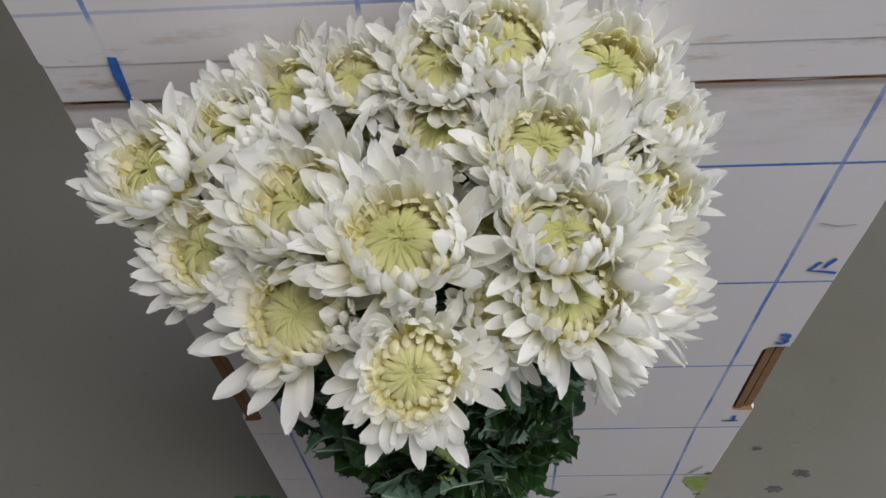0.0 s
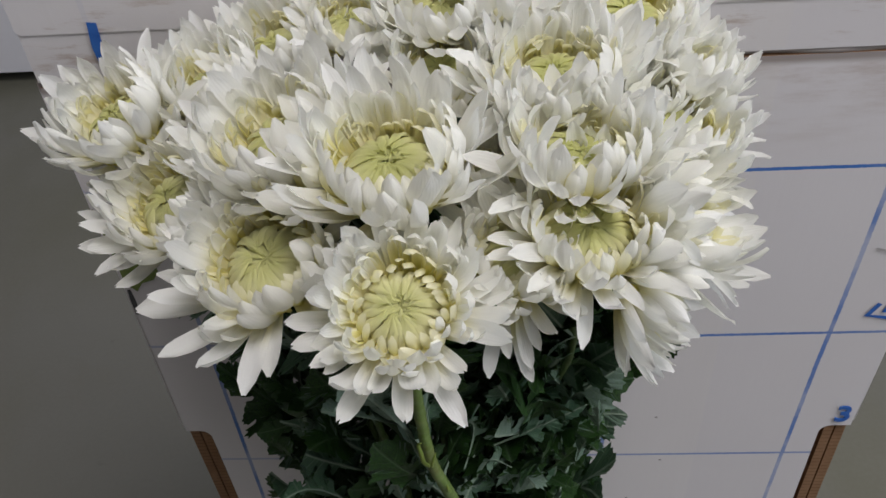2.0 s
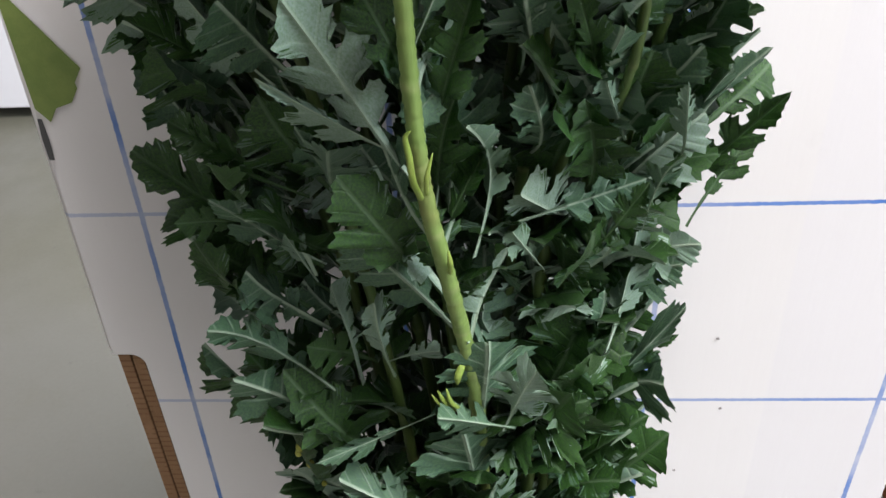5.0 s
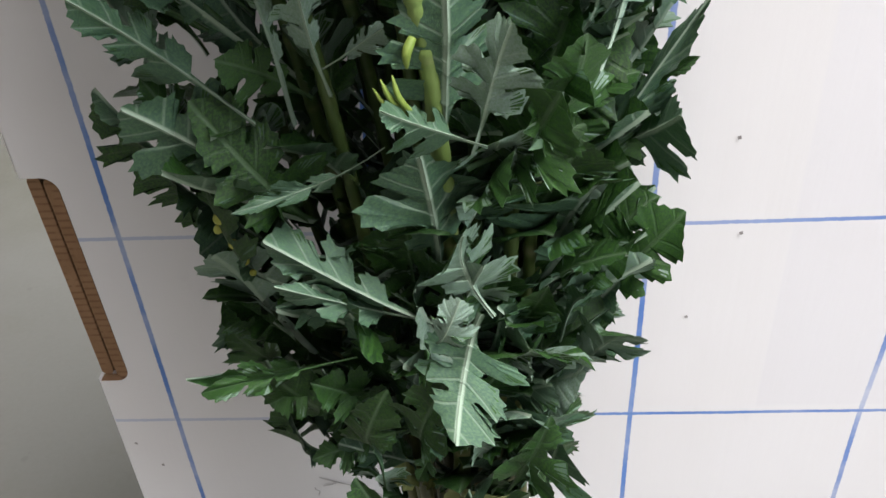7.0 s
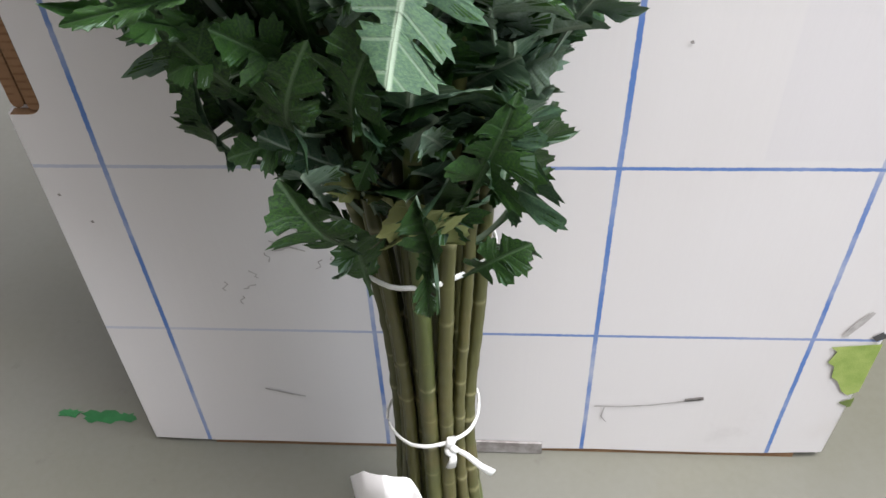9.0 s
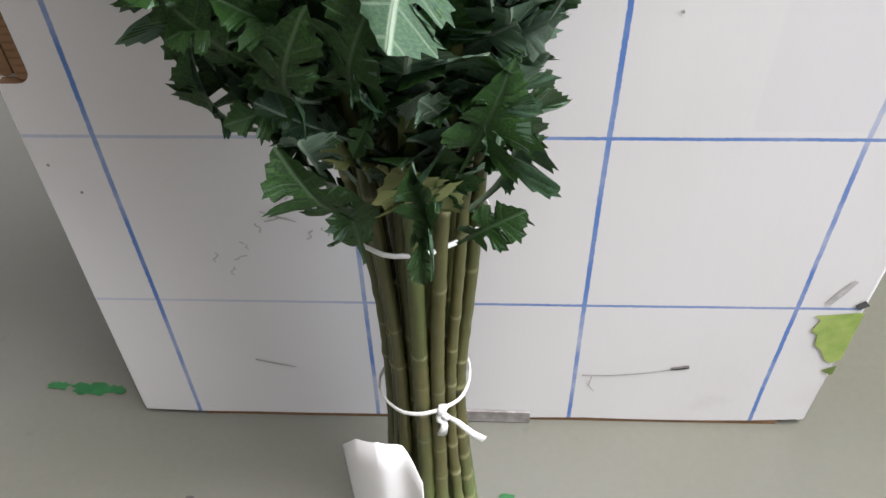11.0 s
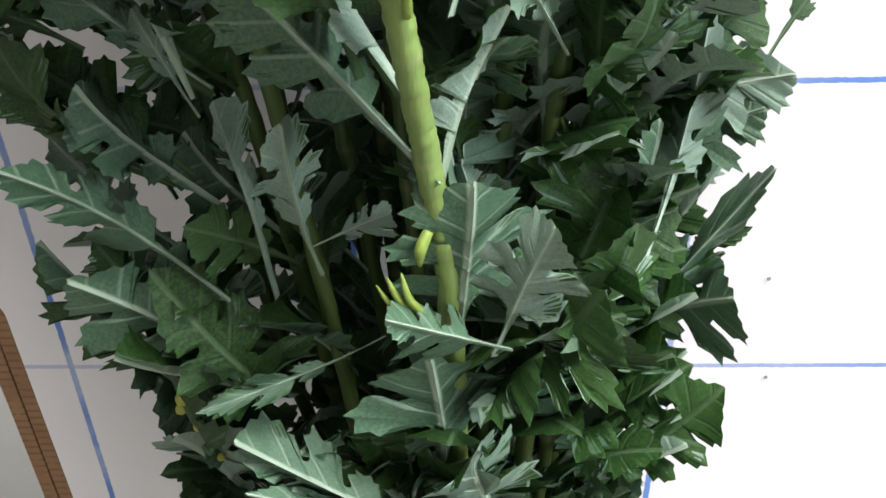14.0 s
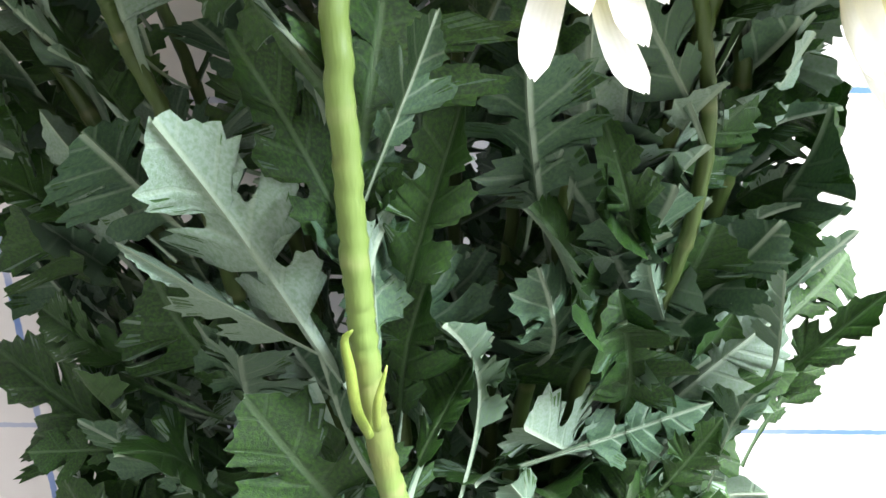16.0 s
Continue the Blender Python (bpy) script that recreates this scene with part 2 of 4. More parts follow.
def floor_mat():
    n = Nodes("painted_floor", 0.42, 0.35)
    big, mid, small = n.noise(2.2), n.noise(14.0), n.noise(220.0)
    c = n.mix(n.ramp(big, 0.35, 0.65), (0.128, 0.126, 0.092), (0.155, 0.154, 0.132))
    c = n.mix(n.m("MULTIPLY", n.ramp(mid, 0.55, 0.75), 0.35), c, (0.145, 0.14, 0.105))
    c = n.mix(n.m("MULTIPLY", n.ramp(n.noise(48.0), 0.66, 0.74), 0.4), c, (0.10, 0.095, 0.08))
    n.colour(n.mix(n.m("MULTIPLY", small, 0.15), c, (0.28, 0.28, 0.27)))
    n.put(n.bsdf.inputs["Roughness"], n.ramp(mid, 0.3, 0.7, 0.34, 0.52))
    n.bump(n.m("MULTIPLY_ADD", small, 0.3, mid), 0.12)
    return n.mat


FLOOR = floor_mat()


# ---- mesh helpers ----
def mesh_of(name, verts, faces, mats, smooth=True, uvs=None, index=None):
    me = bpy.data.meshes.new(name)
    me.from_pydata(verts, [], faces)
    for mt in mats if isinstance(mats, (list, tuple)) else [mats]:
        me.materials.append(mt)
    if uvs is not None:
        layer = me.uv_layers.new(name="UVMap")
        for loop in me.loops:
            layer.data[loop.index].uv = uvs[loop.vertex_index]
    if index is not None:
        me.polygons.foreach_set("material_index", index)
    me.polygons.foreach_set("use_smooth", [smooth] * len(me.polygons))
    me.update()
    return me


def part(name, data, parent, m=None, label=""):
    ob = new(name, data)
    ob.parent = parent
    if m is not None:
        ob.matrix_local = m
    if label:
        ob["label"] = label
    return ob


def thing(name, data, label, category, group="", kind="", m=None):
    ob = new(name, data)
    if m is not None:
        ob.matrix_world = m
    return tagged(ob, label, category, group, kind)


def box_mesh(name, lo, hi, mat, bevel=0.0):
    bm = bmesh.new()
    bmesh.ops.create_cube(bm, size=1)
    for v in bm.verts:
        v.co = Vector([lo[i] + (v.co[i] + 0.5) * (hi[i] - lo[i]) for i in range(3)])
    if bevel:
        bmesh.ops.bevel(bm, geom=bm.edges[:], offset=bevel, segments=2, affect="EDGES")
    me = bpy.data.meshes.new(name)
    bm.to_mesh(me)
    bm.free()
    me.materials.append(mat)
    return me


def ring_tube(name, points, radii, mat, sides=8, closed_loop=False, flat=1.0, marks=None):
    """A tube along points; flat below 1 squashes it sideways into a ribbon."""
    pts = [Vector(p) for p in points]
    radii = [float(r) for r in radii]
    n, verts, faces = len(pts), [], []
    ref = Vector((0.31, -0.95, 0.1)).normalized()
    for i, p in enumerate(pts):
        a = pts[(i - 1) % n] if closed_loop or i else p
        b = pts[(i + 1) % n] if closed_loop or i < n - 1 else p
        d = (b - a).normalized()
        s = d.cross(ref)
        s = (s if s.length > 0.05 else d.cross(Vector((1, 0, 0)))).normalized()
        w = d.cross(s)
        for k in range(sides):
            t = 2 * math.pi * k / sides
            verts.append(p + radii[i] * (math.cos(t) * s + flat * math.sin(t) * w))
    for i in range(n if closed_loop else n - 1):
        for k in range(sides):
            j, k2 = (i + 1) % n, (k + 1) % sides
            faces.append((i * sides + k, i * sides + k2, j * sides + k2, j * sides + k))
    if not closed_loop:
        faces.append(tuple(range(sides))[::-1])
        faces.append(tuple((n - 1) * sides + k for k in range(sides)))
    return mesh_of(name, verts, faces, mat, True, [(marks[i // sides], 0.0) for i in range(len(verts))] if marks else None)


def smooth_line(points, steps):
    """Points on a Catmull-Rom line through the given ones."""
    p = [Vector(q) for q in points]
    p = [p[0] * 2 - p[1]] + p + [p[-1] * 2 - p[-2]]
    out = []
    for i in range(1, len(p) - 2):
        for k in range(steps):
            t = k / steps
            out.append(0.5 * (2 * p[i] + (p[i + 1] - p[i - 1]) * t + (2 * p[i - 1] - 5 * p[i] + 4 * p[i + 1] - p[i + 2]) * t * t + (3 * p[i] - p[i - 1] - 3 * p[i + 1] + p[i + 2]) * t ** 3))
    return out + [p[-2]]


def slab(name, outline, y0, y1, front, edge):
    """An upright plate with the given outline in x and z."""
    n = len(outline)
    verts = [(x, y0, z) for x, z in outline] + [(x, y1, z) for x, z in outline]
    faces = [tuple(range(n)), tuple(range(2 * n - 1, n - 1, -1))] + [((i + 1) % n, i, n + i, n + (i + 1) % n) for i in range(n)]
    return mesh_of(name, verts, faces, [front, edge], False, None, [0, 0] + [1] * n)


# ---- room ----
def room():
    # walls and ceiling are unseen, added to enclose and bounce the light
    spec = (
        ("floor", (-2.0, -2.2, -0.10), (2.0, 1.5, 0.0), FLOOR, "grey-green painted concrete floor with scuffs"),
        ("ceiling", (-2.0, -2.2, 2.5), (2.0, 1.5, 2.6), WALL, "unseen grey ceiling added to enclose the light"),
        ("wall_north", (-2.1, 1.5, -0.1), (2.1, 1.6, 2.6), WALL, "unseen grey wall added to enclose the light"),
        ("wall_south", (-2.1, -2.3, -0.1), (2.1, -2.2, 2.6), WALL, "unseen grey wall added to enclose the light"),
        ("wall_west", (-2.1, -2.2, -0.1), (-2.0, 1.5, 2.6), WALL, "unseen grey wall added to enclose the light"),
    )
    for name, lo, hi, mat, label in spec:
        thing(name, box_mesh(name, lo, hi, mat), label, name.split("_")[0], kind="structure")
    wall = thing("wall_east", box_mesh("wall_low", (2.0, -2.2, -0.1), (2.1, 1.5, 0.8), WALL), "unseen grey wall added with an opening for the window light", "wall", kind="structure")
    part("wall_top", box_mesh("wall_top", (2.0, -2.2, 2.1), (2.1, 1.5, 2.6), WALL), wall)
    part("wall_pier", box_mesh("wall_pier", (2.0, -2.2, 0.8), (2.1, -1.75, 2.1), WALL), wall)
    part("wall_pier", box_mesh("wall_pier", (2.0, -0.15, 0.8), (2.1, 1.5, 2.1), WALL), wall)


room()


def ceiling_light():
    ob = thing("ceiling_light", None, "flat white ceiling light panel, switched on", "lamp", m=pose(0.60, -0.60, 2.5))
    part("frame", box_mesh("frame", (-0.60, -0.50, -0.08), (0.60, 0.50, 0.0), CABINET, 0.004), ob)
    glow = bpy.data.materials.new("diffuser_glow")
    glow.use_nodes = True
    glow.node_tree.nodes["Principled BSDF"].inputs["Emission Color"].default_value = (1, 0.97, 0.96, 1)
    glow.node_tree.nodes["Principled BSDF"].inputs["Emission Strength"].default_value = 3.0
    part("diffuser", box_mesh("diffuser", (-0.56, -0.46, -0.088), (0.56, 0.46, -0.081), glow), ob)


ceiling_light()


def cabinet():
    cab = thing("cabinet", None, "white laminate cabinet with painted shade below", "cabinet", m=pose(-1.0, 0.93, 0))
    part("body", box_mesh("body", (-0.7, 0.0, 0.022), (0.72, 0.45, 0.85), CABINET, 0.003), cab)
    # dark block paints the shadow band along the cabinet's base
    part("under_shade", box_mesh("under_shade", (-0.66, 0.05, 0.0), (0.68, 0.42, 0.022), DARK), cab, label="dark block standing in for shade below the cabinet")


cabinet()


# ---- flattened carton with a measuring grid ----
def notch(side, lo, hi, edge, depth):
    """Outline of a slot cut into the fold, as seen going up the edge."""
    inner, r = edge - side * depth, 0.006
    pts = [(edge, lo)]
    for k in range(7):
        a = math.pi / 2 * k / 6
        pts.append((inner + side * r * (1 - math.sin(a)), lo + r * (1 - math.cos(a))))
    for k in range(7):
        a = math.pi / 2 * k / 6
        pts.append((inner + side * r * (1 - math.cos(a)), hi - r + r * math.sin(a)))
    return pts + [(edge, hi)]


def carton():
    rng = random.Random(3)
    right = [(0.178, 0.007), (0.180, 0.12)] + notch(1, 0.230, 0.325, 0.184, 0.0155) + [(0.188, 0.45), (0.189, 0.552)]
    left = [(-0.183, 0.005), (-0.1815, 0.10)] + notch(-1, 0.225, 0.328, -0.1785, 0.0135) + [(-0.175, 0.45), (-0.1735, 0.552)]
    bottom = [(-0.15 + 0.03 * k, 0.0035 + rng.uniform(0, 0.0012)) for k in range(11)]
    outline = bottom + right + left[::-1]
    ob = thing("flattened_carton", None, "flattened white cardboard carton with a hand-drawn blue measuring grid", "carton")
    part("front_ply", slab("front_ply", outline, 0.0, 0.0044, CARD, CARD_EDGE), ob)
    part("back_ply", slab("back_ply", [(x * 0.998, z) for x, z in outline], 0.0066, 0.011, CARD, CARD_EDGE), ob)
    for side, x0, x1, spans in ((-1, -0.183, -0.1785, ((0.006, 0.223),)), (-1, -0.1785, -0.1735, ((0.330, 0.552),)), (1, 0.178, 0.1835, ((0.006, 0.228),)), (1, 0.1845, 0.1885, ((0.328, 0.552),))):
        for lo, hi in spans:
            pts = [(x0 + (x1 - x0) * t - side * 0.0022, 0.0055, lo + (hi - lo) * t) for t in (0.0, 0.5, 1.0)]
            part("folded_edge", ring_tube("folded_edge", pts, [0.0054] * 3, CARD, 10), ob)
    # slots cut through the fold: dark plate as the gap's shade between two corrugated cut edges
    for side, edge, lo, hi in ((-1, -0.1786, 0.226, 0.327), (1, 0.1840, 0.231, 0.324)):
        for name, off, wide, y0, y1, mat in (("slot_gap_shade", 0.0068, 0.0126, 0.0052, 0.0062, SLOT_DARK), ("slot_edge", 0.0101, 0.0050, 0.0012, 0.0050, CARD_EDGE), ("slot_edge", 0.0030, 0.0052, 0.0030, 0.0062, CARD_EDGE)):
            cx, r = edge - side * off, wide / 2
            pts = [(cx + r * math.cos(t), hi - r + r * math.sin(t)) for t in np.linspace(0, math.pi, 9)] + [(cx + r * math.cos(t), lo + r + r * math.sin(t)) for t in np.linspace(math.pi, 2 * math.pi, 9)]
            part(name, slab(name, pts[::-1], y0, y1, mat, mat), ob, label="brown corrugated cut edge" if mat is CARD_EDGE else "")
    # upper flap with its double crease
    flap = [(-0.173, 0.5765), (-0.1715, 0.5745), (0.188, 0.5745), (0.190, 0.5765), (0.192, 0.74), (-0.171, 0.74)]
    part("top_flap", slab("top_flap", flap, -0.0008, 0.0032, CARD, CARD), ob)
    part("back_flap", slab("back_flap", flap, 0.0066, 0.011, CARD, CARD_EDGE), ob)
    crease = [(-0.1720 + 0.3610 * k / 40, 0.0022 + 0.0006 * math.sin(k * 1.3), 0.5535 + 0.0004 * math.sin(k * 0.7)) for k in range(41)]
    part("crease", ring_tube("crease", crease, [0.0019] * 41, FLAP_GREY, 10), ob, label="dirty grey pressed crease")
    part("crease_band", slab("crease_band", [(-0.1730, 0.5545), (0.1885, 0.5545), (0.1885, 0.5755), (-0.1725, 0.5755)], -0.0004, 0.0044, CARD, CARD), ob)
    part("loose_ply", slab("loose_ply", [(-0.006, 0.0015), (0.031, 0.001), (0.031, 0.0105), (-0.006, 0.011)], -0.0018, -0.0004, SCUFF, SCUFF), ob, label="torn grey strip at the lower edge")
    # feet of the folded layers
    part("bottom_fold", box_mesh("bottom_fold", (-0.15, 0.001, 0.0), (0.165, 0.010, 0.006), CARD_EDGE), ob)

    def drawn(name, pts, width, mat, label=""):
        verts, faces = [], []
        for i, (x, z) in enumerate(pts):
            a, b = pts[max(i - 1, 0)], pts[min(i + 1, len(pts) - 1)]
            d = Vector((b[0] - a[0], b[1] - a[1])).normalized()
            w = width / 2 * (1 + 0.25 * math.sin(i * 2.1))
            verts += [(x - d.y * w, -0.0016 if z > 0.55 else -0.0006, z + d.x * w), (x + d.y * w, -0.0016 if z > 0.55 else -0.0006, z - d.x * w)]
            if i:
                faces.append((2 * i - 2, 2 * i - 1, 2 * i + 1, 2 * i))
        part(name, mesh_of(name, verts, faces, mat, False), ob, label=label)

    for text, x, z, size in (("3", 0.1730, 0.3300, 0.018),):
        cu = bpy.data.curves.new("digit", "FONT")
        cu.body, cu.size, cu.extrude, cu.offset = text, size, 0.0002, 0.0004
        tmp = new("digit_source", cu)
        me = bpy.data.meshes.new_from_object(tmp.evaluated_get(bpy.context.evaluated_depsgraph_get()))
        bpy.data.objects.remove(tmp)
        me.materials.clear()
        me.materials.append(INK)
        part("digit", me, ob, pose(x, -0.0008, z, 90, 0, 0), "digit %s in blue marker" % text)
    drawn("digit_stroke", [(0.174, 0.42), (0.17, 0.412), (0.176, 0.411), (0.185, 0.409)], 0.0024, INK, "digit 4 in blue marker, open strokes")
    drawn("digit_stroke", [(0.181, 0.423), (0.179, 0.419), (0.177, 0.414)], 0.0024, INK, "digit 4 in blue marker, open strokes")
    drawn("marker_line", [(-0.143, 0.579), (-0.144, 0.569), (-0.144, 0.559), (-0.144, 0.547)], 0.0036, INK)
    drawn("marker_tick", [(0.166, 0.213), (0.172, 0.2125), (0.178, 0.213)], 0.0022, INK)
    drawn("marker_tick", [(0.174, 0.213), (0.1735, 0.222)], 0.0022, INK)
    drawn("marker_tick", [(0.163, 0.104), (0.167, 0.112), (0.171, 0.120)], 0.0028, PENCIL)
    # faint pencil writing, drawn as plain strokes
    for x, z in ((-0.116, 0.131), (-0.110, 0.122), (-0.105, 0.131), (-0.101, 0.139), (-0.093, 0.150), (-0.086, 0.155), (-0.078, 0.166), (-0.072, 0.172), (-0.071, 0.146), (-0.064, 0.148)):
        turn, size = rng.uniform(0.2, 2.4), rng.uniform(0.004, 0.007)
        drawn("pencil_stroke", [(x + size * (k / 4 - 0.5) * math.cos(turn) + 0.001 * math.sin(k * 2.0 + x * 900), z + size * (k / 4 - 0.5) * math.sin(turn)) for k in range(5)], 0.0006, PENCIL)
    drawn("pencil_stroke", [(-0.091, 0.160), (-0.084, 0.157), (-0.076, 0.154)], 0.0008, PENCIL)
    drawn("scuff_mark", [(0.056, 0.045), (0.070, 0.045), (0.085, 0.047), (0.097, 0.050), (0.108, 0.0525)], 0.0009, PENCIL)
    drawn("scuff_mark", [(0.100, 0.0515), (0.109, 0.0535)], 0.0025, SCUFF)
    drawn("scuff_mark", [(0.061, 0.044), (0.060, 0.036), (0.063, 0.031)], 0.0006, PENCIL)
    drawn("scuff_mark", [(-0.112, 0.054), (-0.100, 0.050), (-0.092, 0.048)], 0.0012, PENCIL)
    drawn("scuff_mark", [(0.163, 0.455), (0.172, 0.452), (0.181, 0.453)], 0.0010, PENCIL)
    for x, z in ((0.08, 0.335), (0.086, 0.295), (0.07, 0.255), (-0.174, 0.185), (-0.165, 0.17)):
        drawn("speck", [(x, z), (x + 0.0012, z + 0.0004)], 0.0012, SCUFF)

    def printed(name, tipx, tipz, edge, top, low, teeth, mat):
        pts = [(edge, top)]
        for k in range(teeth):
            t = k / (teeth - 1)
            x = tipx + (edge - tipx) * (0.05 + 0.6 * t * t)
            z = tipz + (low - tipz) * t
            pts += [(x, z), (x + (edge - tipx) * 0.16, z - abs(top - low) / teeth * 0.35)]
        pts.append((edge, low))
        part(name, mesh_of(name, [(x, -0.0007, z) for x, z in pts], [tuple(range(len(pts)))], mat, False), ob, label="printed green leaf motif")

    printed("printed_leaf", 0.158, 0.0955, 0.1812, 0.0985, 0.062, 4, PRINT)
    printed("printed_leaf", -0.152, 0.461, -0.1745, 0.492, 0.446, 3, PRINT_DARK)
    printed("printed_leaf", 0.174, 0.053, 0.1808, 0.057, 0.050, 2, PRINT_DARK)
    drawn("printed_mark", [(-0.1748, 0.425), (-0.1745, 0.434), (-0.1742, 0.442)], 0.0022, DARK)
    drawn("printed_mark", [(0.1765, 0.1015), (0.1805, 0.105)], 0.004, DARK)


carton()


# ---- floor litter ----
def blot(name, x, y, size, mat, seed, label, category):
    rng = random.Random(seed)
    pts = []
    for k in range(22):
        a = 2 * math.pi * k / 22
        r = size * (0.55 + 0.45 * rng.random()) * (1 + 0.6 * abs(math.cos(a)))
        pts.append((x + r * math.cos(a), y + 0.55 * r * math.sin(a), 0.0008))
    verts = [(x, y, 0.0012)] + pts
    thing(name, mesh_of(name, verts, [(0, 1 + k, 1 + (k + 1) % 22) for k in range(22)], mat), label, category)


blot("paint_stain", -0.222, 0.015, 0.0085, PAINT_GREEN, 5, "green paint stain on the grey floor", "stain")
blot("paint_stain", -0.241, 0.017, 0.0055, PAINT_GREEN, 8, "green paint stain on the grey floor", "stain")
blot("paint_stain", -0.208, 0.015, 0.0060, PAINT_GREEN, 9, "green paint stain on the grey floor", "stain")
blot("leaf_scrap", 0.018, -0.046, 0.0030, PAINT_GREEN, 6, "small green leaf scrap on the floor", "litter")
blot("leaf_scrap", -0.147, -0.051, 0.0022, STAIN, 7, "small dark scrap on the floor", "litter")
for k, (x, y, s) in enumerate(((0.262, 0.02, 0.006), (0.290, 0.035, 0.007), (0.255, 0.06, 0.004), (0.30, -0.02, 0.004))):
    blot("scuff_mark", x, y, s, STAIN, 20 + k, "dark scuff mark on the grey floor", "stain")


# ---- chrysanthemums: petals ----
def petal_mesh(name, mat, half, bend0, bend1, cup, seed):
    """A channelled petal of length 1 along x, its face towards z; bends in degrees at root and tip."""
    rng = random.Random(seed)
    rows, cols = 9, 4
    verts, uvs, faces = [], [], []
    x = z = 0.0
    twist, sway = rng.uniform(-14, 14), rng.uniform(-0.05, 0.05)
    for i in range(rows + 1):
        v = i / rows
        a = radians(bend0 * v + bend1 * v ** 3)
        if i:
            x, z = x + math.cos(a) / rows, z + math.sin(a) / rows
        w = half * (0.34 + 0.66 * math.sin(min(v / 0.70, 1) * math.pi / 2)) * (1 - max(0.0, bend0 - 100) / 130 * v)
        if bend0 < 90 and v > 0.70:
            w = half * max(1 - ((v - 0.70) / 0.305) ** 2, 0.02) ** 0.56
        elif v > 0.82:
            w = half * 0.8 * math.sqrt(max(1 - ((v - 0.82) / 0.19) ** 2, 0.05))
        tw = radians(twist * v)
        for k in range(cols + 1):
            s = 2 * k / cols - 1
            y, h = w * s * (1 - 0.12 * cup * s * s), w * cup * (s * s) * (1 - 0.45 * v) + 0.012 * math.sin(7 * v + seed + 3 * s)
            back = 0.02 * (1 - abs(s)) if i == rows and seed % 2 else 0.0
            yy, hh = y * math.cos(tw) - h * math.sin(tw), y * math.sin(tw) + h * math.cos(tw)
            verts.append((x - hh * math.sin(a) - back, yy + sway * v * v, z + hh * math.cos(a)))
            uvs.append(((s + 1) / 2, v))
    for i in range(rows):
        for k in range(cols):
            p = i * (cols + 1) + k
            faces.append((p, p + 1, p + cols + 2, p + cols + 1))
    return mesh_of(name, verts, faces, mat, True, uvs)


PETALS = {
    "outer": [petal_mesh("petal", PETAL_WHITE, 0.092 + 0.010 * (k % 3), b, c, 0.60, k) for k, (b, c) in enumerate(((20, 34), (-8, 56), (30, 26), (6, -18), (24, 55), (4, 36), (36, 40), (16, 18)))],
    "mid": [petal_mesh("petal", PETAL_WHITE, 0.104 + 0.01 * (k % 2), b, c, 0.75, 10 + k) for k, (b, c) in enumerate(((36, 34), (26, 60), (48, 24), (18, 70), (40, 10)))],
    "inner": [petal_mesh("petal", PETAL_CREAM, 0.118, b, c, 0.85, 20 + k) for k, (b, c) in enumerate(((30, 40), (44, 30), (38, 58), (20, 30)))],
    "rim": [petal_mesh("petal", PETAL_CREAM, 0.108, b, c, 0.7, 50 + k) for k, (b, c) in enumerate(((74, 12), (60, 22), (84, 0), (50, 20)))],
    "eye": [petal_mesh("petal", PETAL_EYE, 0.074, b, c, 0.50, 30 + k) for k, (b, c) in enumerate(((112, 6), (118, 4), (108, 12), (114, 0)))],
    "short": [petal_mesh("petal", PETAL_YELLOW, 0.074, b, c, 0.50, 40 + k) for k, (b, c) in enumerate(((106, 8), (112, 4), (100, 12), (108, 4)))],
}


EYE_CORE = plain("eye_core", (0.34, 0.36, 0.10), (0.46, 0.47, 0.16), 500)


def calyx_mesh():
    verts, faces, sides = [], [], 12
    prof = ((0.0022, -0.0045), (0.0042, -0.003), (0.0062, -0.0008), (0.0060, 0.0012), (0.0054, 0.0050), (0.0048, 0.0085), (0.0036, 0.0112), (0.0010, 0.0122))
    for r, z in prof:
        verts += [(r * math.cos(2 * math.pi * k / sides), r * math.sin(2 * math.pi * k / sides), z) for k in range(sides)]
    for i in range(len(prof) - 1):
        for k in range(sides):
            faces.append((i * sides + k, i * sides + (k + 1) % sides, (i + 1) * sides + (k + 1) % sides, (i + 1) * sides + k))
    faces += [tuple(range(sides))[::-1], tuple((len(prof) - 1) * sides + k for k in range(sides))]
    return mesh_of("flower_head", verts, faces, [CALYX, EYE_CORE], True, None, [0] * (3 * sides) + [1] * (4 * sides) + [0, 1])


CALYX_MESH = calyx_mesh()
BUD = plain("bud_yellow", (0.28, 0.30, 0.05), (0.42, 0.42, 0.10), 300)


